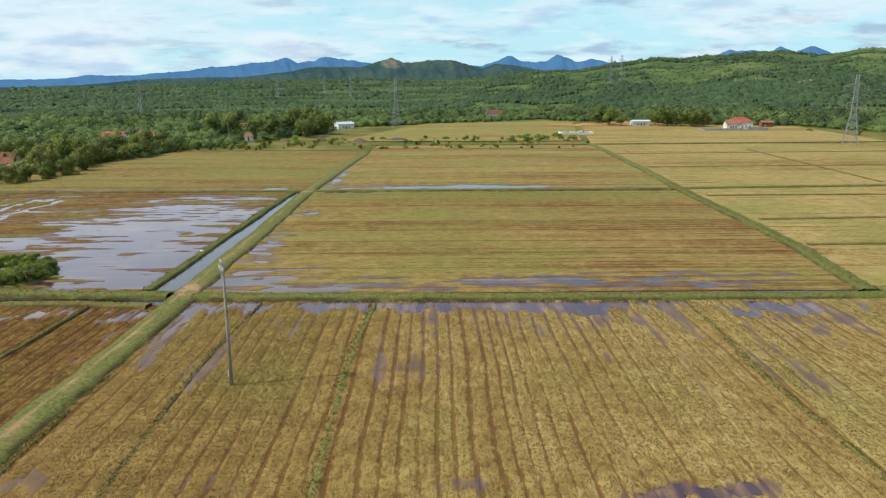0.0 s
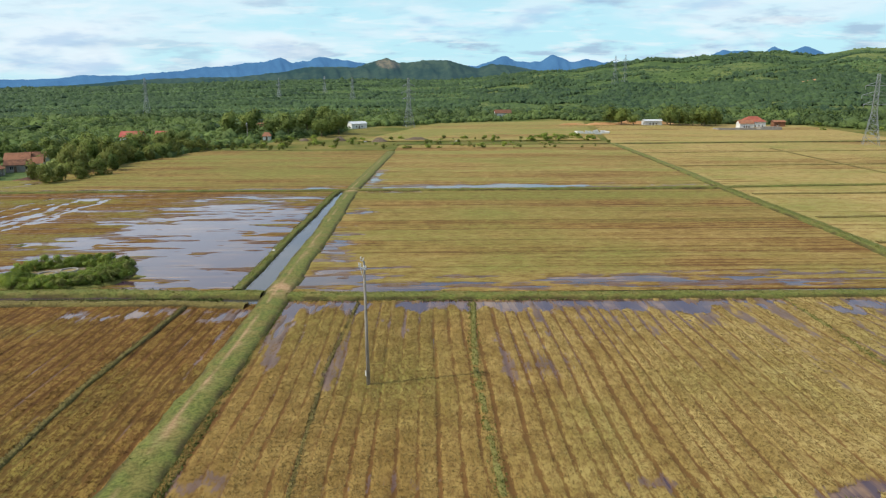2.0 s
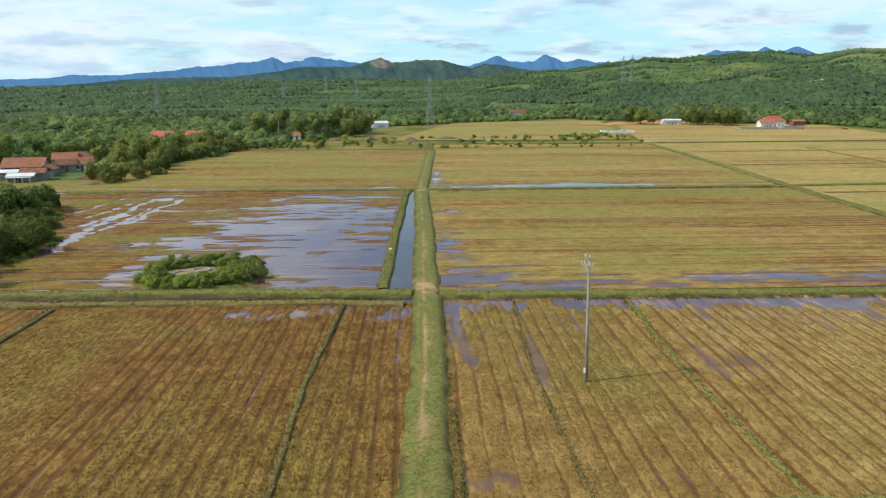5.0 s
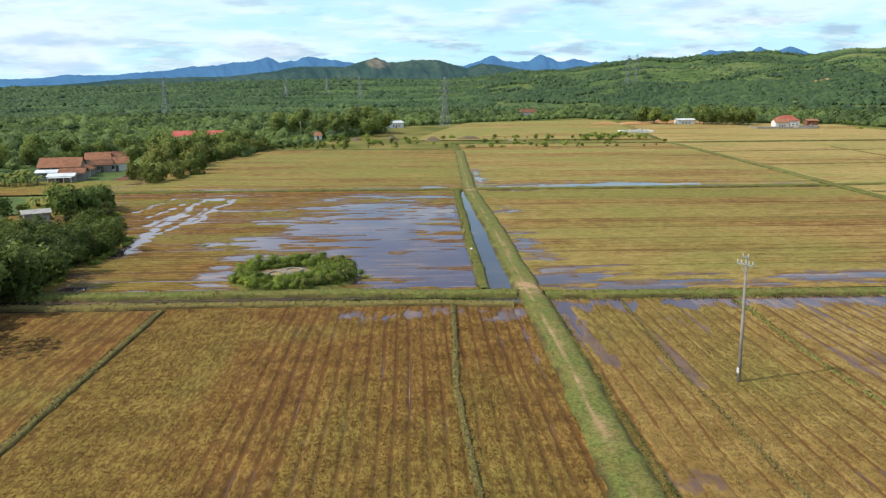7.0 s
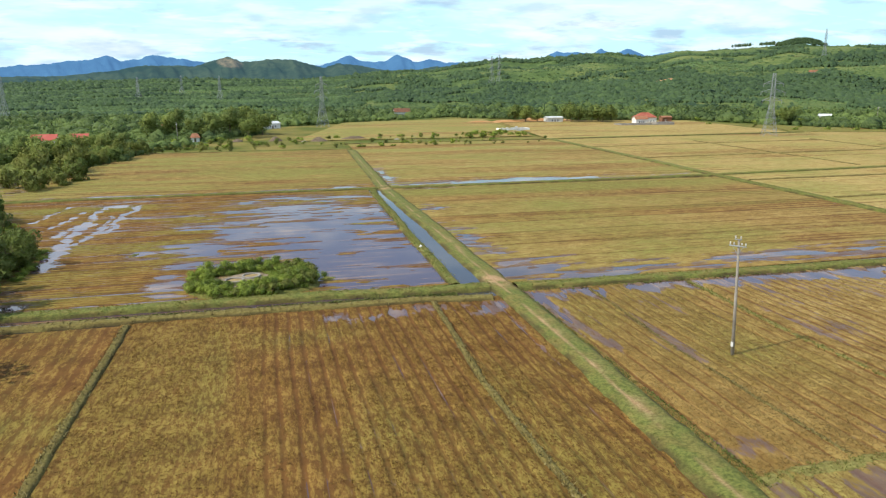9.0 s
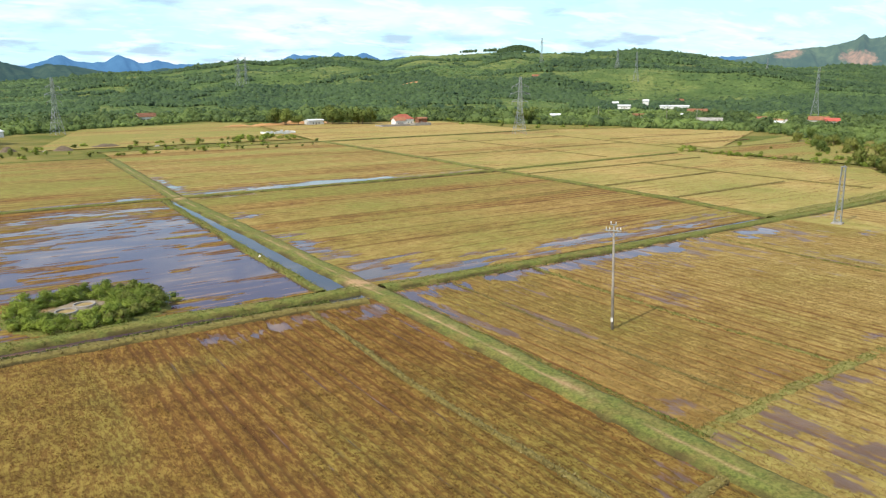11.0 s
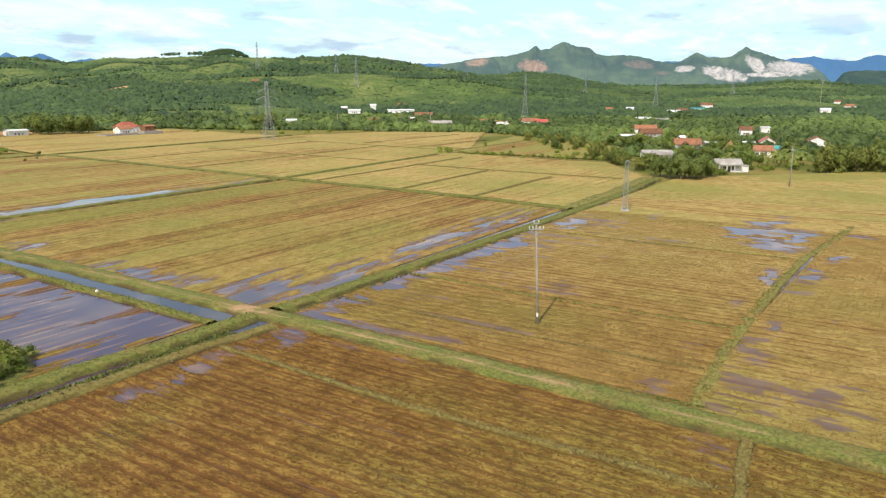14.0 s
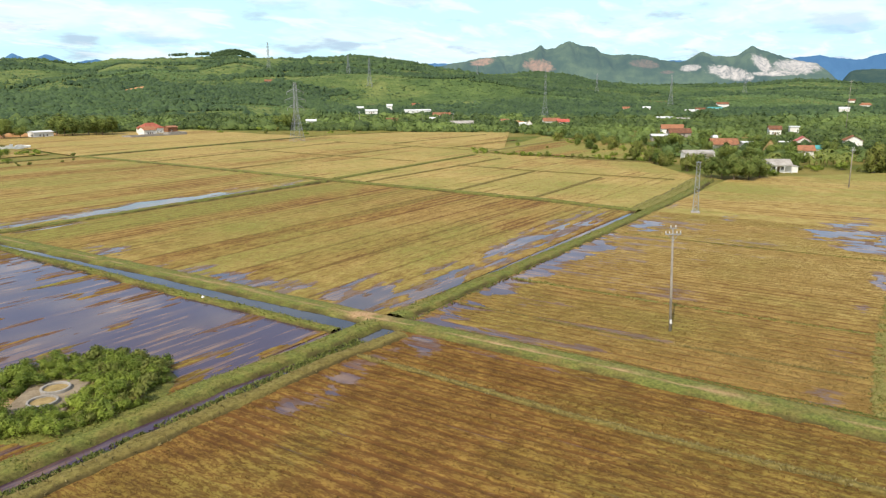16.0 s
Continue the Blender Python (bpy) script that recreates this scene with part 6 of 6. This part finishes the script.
place(SHRUB + DULL, spots(16, 147, 215, 112, 180, 7.0), trng, 0.6, 1.3)
place(SHRUB + DULL + LIGHT + BAMBOO, spots(60, 120, 262, 84, 200, 3.0, lambda x, y: 0 < (82 + (x - 113) * 0.85) - y < 18), trng, 0.45, 0.8)
# the overgrown islet with its concrete slab
def on_islet(x, y):
    k = ((x + 54.2) / 7.2) ** 2 + ((y - 85.2) / 6.6) ** 2
    pad = ((x + 55.4) / 3.5) ** 2 + ((y - 85.4) / 2.7) ** 2
    return k < 1 and pad > 1


place(SHRUB, spots(105, -61.8, -46.5, 78.6, 92.5, 0.95, on_islet), trng, 0.38, 0.82, 0.15)
place(DULL, spots(26, -56, -46.0, 78.6, 91.5, 1.0, lambda x, y: on_islet(x, y) and (x > -50.5 or y < 81)), trng, 0.5, 0.95, 0.15)


def islet():
    a, r = np.meshgrid(np.linspace(0, 2 * np.pi, 72, endpoint=False), np.linspace(0, 1, 20), indexing="ij")
    k = 1 + 0.2 * (fbm(np.cos(a) * 2 + 5, np.sin(a) * 2 + 5, 3, 77) - 0.5)
    x, y = -54 + 8.0 * k * r * np.cos(a), 85.4 + 8.4 * k * r * np.sin(a)
    z = 0.30 * (1 - step(r, 0.78, 1.0)) + 0.10 * (fbm(x, y, 3, 78) - 0.5) - 0.25 * step(r, 0.9, 1.0)
    f = grid_faces(72, 20)
    close = np.stack([71 * 20 + np.arange(19), np.arange(19), np.arange(1, 20), 71 * 20 + np.arange(1, 20)], 1)
    bare = 0.8 * (1 - step(np.hypot((x + 55.4) / 3.8, (y - 85.4) / 3.2), 0.8, 1.2))
    me = mesh_from("islet", np.stack([x, y, z], -1).reshape(-1, 3), np.concatenate([f, close]), GRASS, True, {"bare": bare, "soil": 0.4 * step(r, 0.85, 1)})
    tagged(new("islet", me), "low grassy islet in the flooded field", "islet", kind="structure")


islet()


def well_slab():
    base = new("concrete_slab")
    bm = bmesh.new()
    box(bm, -3.0, 3.0, -2.1, 2.1, -0.2, 0.36, bevel=0.08)
    part("slab", bm_mesh("slab", bm, SLAB), base)
    for px, py in ((1.05, -0.15), (-1.35, -0.2)):
        bm = bmesh.new()
        n = 40
        ring = [[bm.verts.new((px + r * math.cos(k * 2 * math.pi / n), py + r * math.sin(k * 2 * math.pi / n), z)) for k in range(n)] for r, z in ((1.05, 0.3), (1.05, 0.58), (1.02, 0.61), (0.90, 0.61), (0.87, 0.58), (0.87, 0.42))]
        for i in range(len(ring) - 1):
            for k in range(n):
                bm.faces.new([ring[i][k], ring[i][(k + 1) % n], ring[i + 1][(k + 1) % n], ring[i + 1][k]])
        rg = part("ring", bm_mesh("ring", bm, CONCRETE, False), base, "pale round concrete kerb")
        bm = bmesh.new()
        bmesh.ops.create_circle(bm, cap_ends=True, segments=32, radius=0.89, matrix=Matrix.Translation((px, py, 0.45)))
        part("soil", bm_mesh("soil", bm, THATCH), rg)
    base.matrix_world = pose(-55.2, 85.2, 0.15, 0, 0, 40)
    tagged(base, "old concrete slab with two round kerbs among shrubs", "slab")


well_slab()
mound(-32.0, 97.2, 0.5, 0.35, 0.75, WHITEWASH, "small white stone on the canal bund", "stone", 60)
mound(-45.8, 84.5, 2.4, 1.6, 0.45, GRASS, "low grassy tongue of earth in the water", "mound", 61)
mound(-69.5, 103, 0.8, 3.0, 0.4, GRASS, "narrow grassy hump in the flooded field", "mound", 62, -35)


# ---- woods ----
def stand_height(x, y, cell, seed):
    """Plantations of even age side by side, with ragged edges."""
    wx, wy = x + 60 * (fbm(x / 70, y / 70, 2, seed) - 0.5), y + 60 * (fbm(x / 70, y / 70, 2, seed + 1) - 0.5)
    return 0.35 + 0.95 * lattice_noise(np.floor(wx / cell) * 0.77 + 0.5, np.floor(wy / cell) * 0.77 + 0.5, seed + 2)


def belts(x, y, seed):
    """Long dark shelter belts and copses across the slopes: 0 open plantation, 1 full-grown trees."""
    az, d = polar(x, y)
    along = np.radians(az) * 900
    wave = 70 * (fbm(along / 160, d / 300, 2, seed) - 0.5)
    line = fbm(along / 260, (d + wave) / 48, 3, seed + 2)
    copse = fbm(x / 85, y / 85, 3, seed + 4)
    return np.maximum(step(line, 0.59, 0.605), step(copse + 0.10 * (1 - step(d, 640, 860)), 0.645, 0.665))


def build_woods():
    rng = np.random.default_rng(4)
    near = [bushy(rng, 1, 92, 0.165) for _ in range(14)]
    rest = [bushy(rng, 1, 52, 0.19) for _ in range(14)]
    far = [lump(rng, 1, 0.0, 1.0) for _ in range(14)]
    # the mixed wood round the fields: crowns that close over one another, with an old tree here and there
    x, y = jittered(4.3, 215, 530, -38, 94, rng)
    east = np.exp(-((x - 235) / 110) ** 2 - ((y - 120) / 110) ** 2)
    west = np.exp(-((x + 130) / 48) ** 2 - ((y - 250) / 75) ** 2)
    fringe = (x > 100) & (y < 260) & (in_open(x - 24, y + 8) | in_open(x - 12, y + 4))
    gap = rng.uniform(0, 1, len(x)) > np.maximum(0.35 * np.maximum(east, west), 0.3 * fringe)
    x, y, east, west = x[gap], y[gap], east[gap], west[gap]
    stand = stand_height(x, y, 44, 75)
    old = rng.uniform(0, 1, len(x)) < 0.10
    h = np.where(old, rng.uniform(1.1, 1.6, len(x)), rng.uniform(0.55, 0.95, len(x))) * (0.50 + 0.55 * fbm(x / 28, y / 28, 3, 70) + 0.25 * stand) * (1 - 0.42 * np.maximum(east, west))
    tone = np.clip(rng.uniform(0.0, 0.42, len(x)) + 1.1 * (0.95 - stand) + 1.8 * (fbm(x / 45, y / 45, 2, 79) - 0.45) - 0.25 * old, 0, 1)
    tall, d = rng.uniform(0.55, 0.95, len(x)), polar(x, y)[1]
    for k, protos in ((d < 345, near), (d >= 345, rest)):
        canopy("woodland", "dense mixed green woodland beyond the fields", protos, x[k], y[k], land(x, y)[k] + 1.3 * h[k], 4.1 * h[k], tall[k], WOODS, rng, tone[k])
    # young plantations with grown belts across the plain and the slopes
    for name, gap_, r0, r1, size in (("plantation", 3.9, 525, 900, 3.0), ("hill_woodland", 5.4, 900, 1400, 4.0), ("ridge_woodland", 8.2, 1400, 2060, 5.0)):
        x, y = jittered(gap_, r0, r1, -34, 90, rng)
        stand, grown = stand_height(x, y, 75, 71), belts(x, y, 80)
        az, d = polar(x, y)
        level = 1 - step(az, 2, 10) * (1 - step(az, 56, 64))  # the plains to either side are wooded all over
        fields_of = fbm(x / 120, y / 120, 2, 88)
        keep = rng.uniform(0, 1, len(x)) < np.maximum(np.maximum(grown, 0.8 * level), np.where(stand > 1.0, 0.6, 0.25) * (1 - 0.55 * step(d, 1050, 1500)))
        x, y, stand, grown, fields_of = x[keep], y[keep], stand[keep], grown[keep], fields_of[keep]
        h = rng.uniform(0.6, 1.25, len(x)) * np.where(grown > 0.5, 1.1, 0.30 + 0.34 * stand)
        tone = np.clip(np.where(grown > 0.5, 0.12, 0.42 + 1.5 * (fields_of - 0.32) + 0.35 * (0.8 - stand)) + rng.normal(0, 0.12, len(x)), 0, 1)
        canopy(name, "young green plantation woods with dark shelter belts", far, x, y, land(x, y) + 0.3 * h, size * h, rng.uniform(0.38, 0.75, len(x)) * np.where(grown > 0.5, 1.6, 1.0), HILL_LEAF, rng, tone)
    # trees on the skyline
    u = rng.uniform(0, 1, 26)
    x, y = 1057 + 96 * u, 1577 - 72 * u + rng.uniform(-4, 4, 26)
    canopy("skyline_trees", "row of tall thin trees on the hill crest", near, x, y, land(x, y) + 8.0, rng.uniform(3.4, 5.2, 26), np.full(26, 1.6), HILL_LEAF, rng, np.full(26, 0.1))
    a, r = rng.uniform(0, 6.28, 240), np.sqrt(rng.uniform(0, 1, 240))
    x, y = 1177 + (52 * np.cos(a) * 0.78 + 20 * np.sin(a) * 0.6) * r, 1486 + (-52 * np.cos(a) * 0.62 + 20 * np.sin(a) * 0.8) * r
    canopy("knoll_wood", "dense rounded wooded cap on the hill crest", near, x, y, land(x, y) + 3 + 12 * (1 - r * r), np.full(240, 5.5), np.full(240, 1.0), HILL_LEAF, rng, np.full(240, 0.15))


build_woods()


# ---- stubble and grass ----
STRAW = Mat("dry_straw", 0.9, 0.0, 0.2)
STRAW.color(STRAW.mix(STRAW.island, (0.165, 0.108, 0.034), (0.36, 0.260, 0.095)))
BROWN_STRAW = Mat("damp_straw", 0.9, 0.0, 0.2)
BROWN_STRAW.color(BROWN_STRAW.mix(BROWN_STRAW.island, (0.116, 0.065, 0.018), (0.225, 0.137, 0.041)))
STRAW.glowing_through(0.4), BROWN_STRAW.glowing_through(0.4)
RANK = Mat("rank_weeds", 0.8, 0.0, 0.2)
RANK.color(RANK.mix(RANK.island, (0.06, 0.078, 0.018), (0.15, 0.165, 0.038)))
BLADE = Mat("grass_blades", 0.8, 0.0, 0.2)
BLADE.color(BLADE.mix(BLADE.island, (0.098, 0.110, 0.022), (0.196, 0.200, 0.048)))
BLADE.glowing_through(0.3)
DRY_BLADE = Mat("dry_grass_blades", 0.8, 0.0, 0.2)
DRY_BLADE.color(DRY_BLADE.mix(DRY_BLADE.island, (0.120, 0.095, 0.032), (0.25, 0.200, 0.080)))


def tufts(x, y, z, h, w, rng, lean=0.7):
    """Little leaning blades in pairs, as triangles."""
    n = len(x)
    v = np.zeros((n, 2, 3, 3))
    for k in range(2):
        a = rng.uniform(0, 6.28, n)
        dx, dy = np.cos(a) * w, np.sin(a) * w
        lx, ly = rng.normal(0, lean, n) * h, rng.normal(0, lean, n) * h
        ox, oy = rng.normal(0, 0.8, n) * w, rng.normal(0, 0.8, n) * w
        v[:, k, 0] = np.stack([x + ox - dx, y + oy - dy, z - 0.02], 1)
        v[:, k, 1] = np.stack([x + ox + dx, y + oy + dy, z - 0.02], 1)
        v[:, k, 2] = np.stack([x + ox + lx, y + oy + ly, z + h], 1)
    v = v.reshape(-1, 3)
    return v, np.arange(len(v)).reshape(-1, 3)


def build_stubble():
    rng = np.random.default_rng(8)
    for name, n, mat in (("field_1", 76000, STRAW), ("field_2", 30000, STRAW), ("field_5", 80000, BROWN_STRAW), ("field_6", 24000, BROWN_STRAW), ("field_4", 52000, STRAW), ("field_7", 9000, BROWN_STRAW), ("field_8", 16000, STRAW)):
        x, y, z, st = STUBBLE[name]
        keep = (y > 10) & (z > -0.01)
        p = np.where(keep, np.clip(st - 0.2, 0, 1) ** 2.5, 0).ravel()
        i = rng.choice(p.size, n, p=p / p.sum())
        du, dv = max(abs(x[1, 0] - x[0, 0]), 0.05), max(abs(y[0, 1] - y[0, 0]), 0.05)
        jx, jy = rng.uniform(-0.6, 0.6, n) * du, rng.uniform(-0.6, 0.6, n) * dv
        v, f = tufts(x.ravel()[i] + jx, y.ravel()[i] + jy, z.ravel()[i], rng.uniform(0.03, 0.085, n), rng.uniform(0.02, 0.045, n), rng, 1.8)
        tagged(new("stubble", mesh_from("stubble", v, f, mat.m)), "short dry rice stubble and scattered straw", "stubble", kind="stuff")


build_stubble()


def bund_grass():
    rng = np.random.default_rng(9)
    for grounds, blades, label in (((GRASS, FRESH), BLADE, "uneven green grass on the bunds"), ((DULL_GRASS,), DRY_BLADE, "dull dry grass on the narrow strips")):
        vs, fs, o = [], [], 0
        for name, me in [(ob.name, ob.data) for ob in scene.objects if ob.type == "MESH" and ob.name.split("_")[0] in ("bund", "path", "islet") and ob.data.materials[0] in grounds]:
            co = np.empty(len(me.vertices) * 3, np.float32)
            me.vertices.foreach_get("co", co)
            co = co.reshape(-1, 3)
            co = co[(co[:, 2] > 0.45 * co[:, 2].max()) & (co[:, 1] < 165) & (co[:, 1] > 20)]
            if not len(co):
                continue
            n = int(len(co) * (1.8 if name != "path_1" else 1.0))
            i = rng.integers(0, len(co), n)
            sway = 0.35 if blades is BLADE else 0.12
            p = co[i] + np.stack([rng.uniform(-sway, sway, n), rng.uniform(-0.35, 0.35, n), np.zeros(n)], 1)
            low = 0.5 if name == "path_1" else 1.0
            v, f = tufts(p[:, 0], p[:, 1], p[:, 2] - 0.03, rng.uniform(0.05, 0.19, n) * low, rng.uniform(0.03, 0.07, n), rng)
            vs.append(v), fs.append(f + o)
            o += len(v)
        tagged(new("bund_grass", mesh_from("bund_grass", np.concatenate(vs), np.concatenate(fs), blades.m)), label, "grass", kind="stuff")
    # rank dark weeds on the shaded side of the track and in the ditch
    for n, x0, x1, y0, y1, hh in ((8500, -26.75, -25.85, 34, 75.5, 0.15), (3000, -70, -33, 73.9, 75.3, 0.2), (900, -26, 40, 73.6, 74.3, 0.2)):
        x, y = rng.uniform(x0, x1, n), rng.uniform(y0, y1, n)
        dense = fbm(x / 1.5, y / 1.5, 3, 91) > 0.30
        x, y = x[dense], y[dense]
        v, f = tufts(x, y, np.zeros(len(x)) + 0.02, rng.uniform(0.4, 1.0, len(x)) * hh, rng.uniform(0.05, 0.11, len(x)), rng)
        tagged(new("weeds", mesh_from("weeds", v, f, RANK.m)), "rank dark green weeds along the bank", "weeds", kind="stuff")


bund_grass()


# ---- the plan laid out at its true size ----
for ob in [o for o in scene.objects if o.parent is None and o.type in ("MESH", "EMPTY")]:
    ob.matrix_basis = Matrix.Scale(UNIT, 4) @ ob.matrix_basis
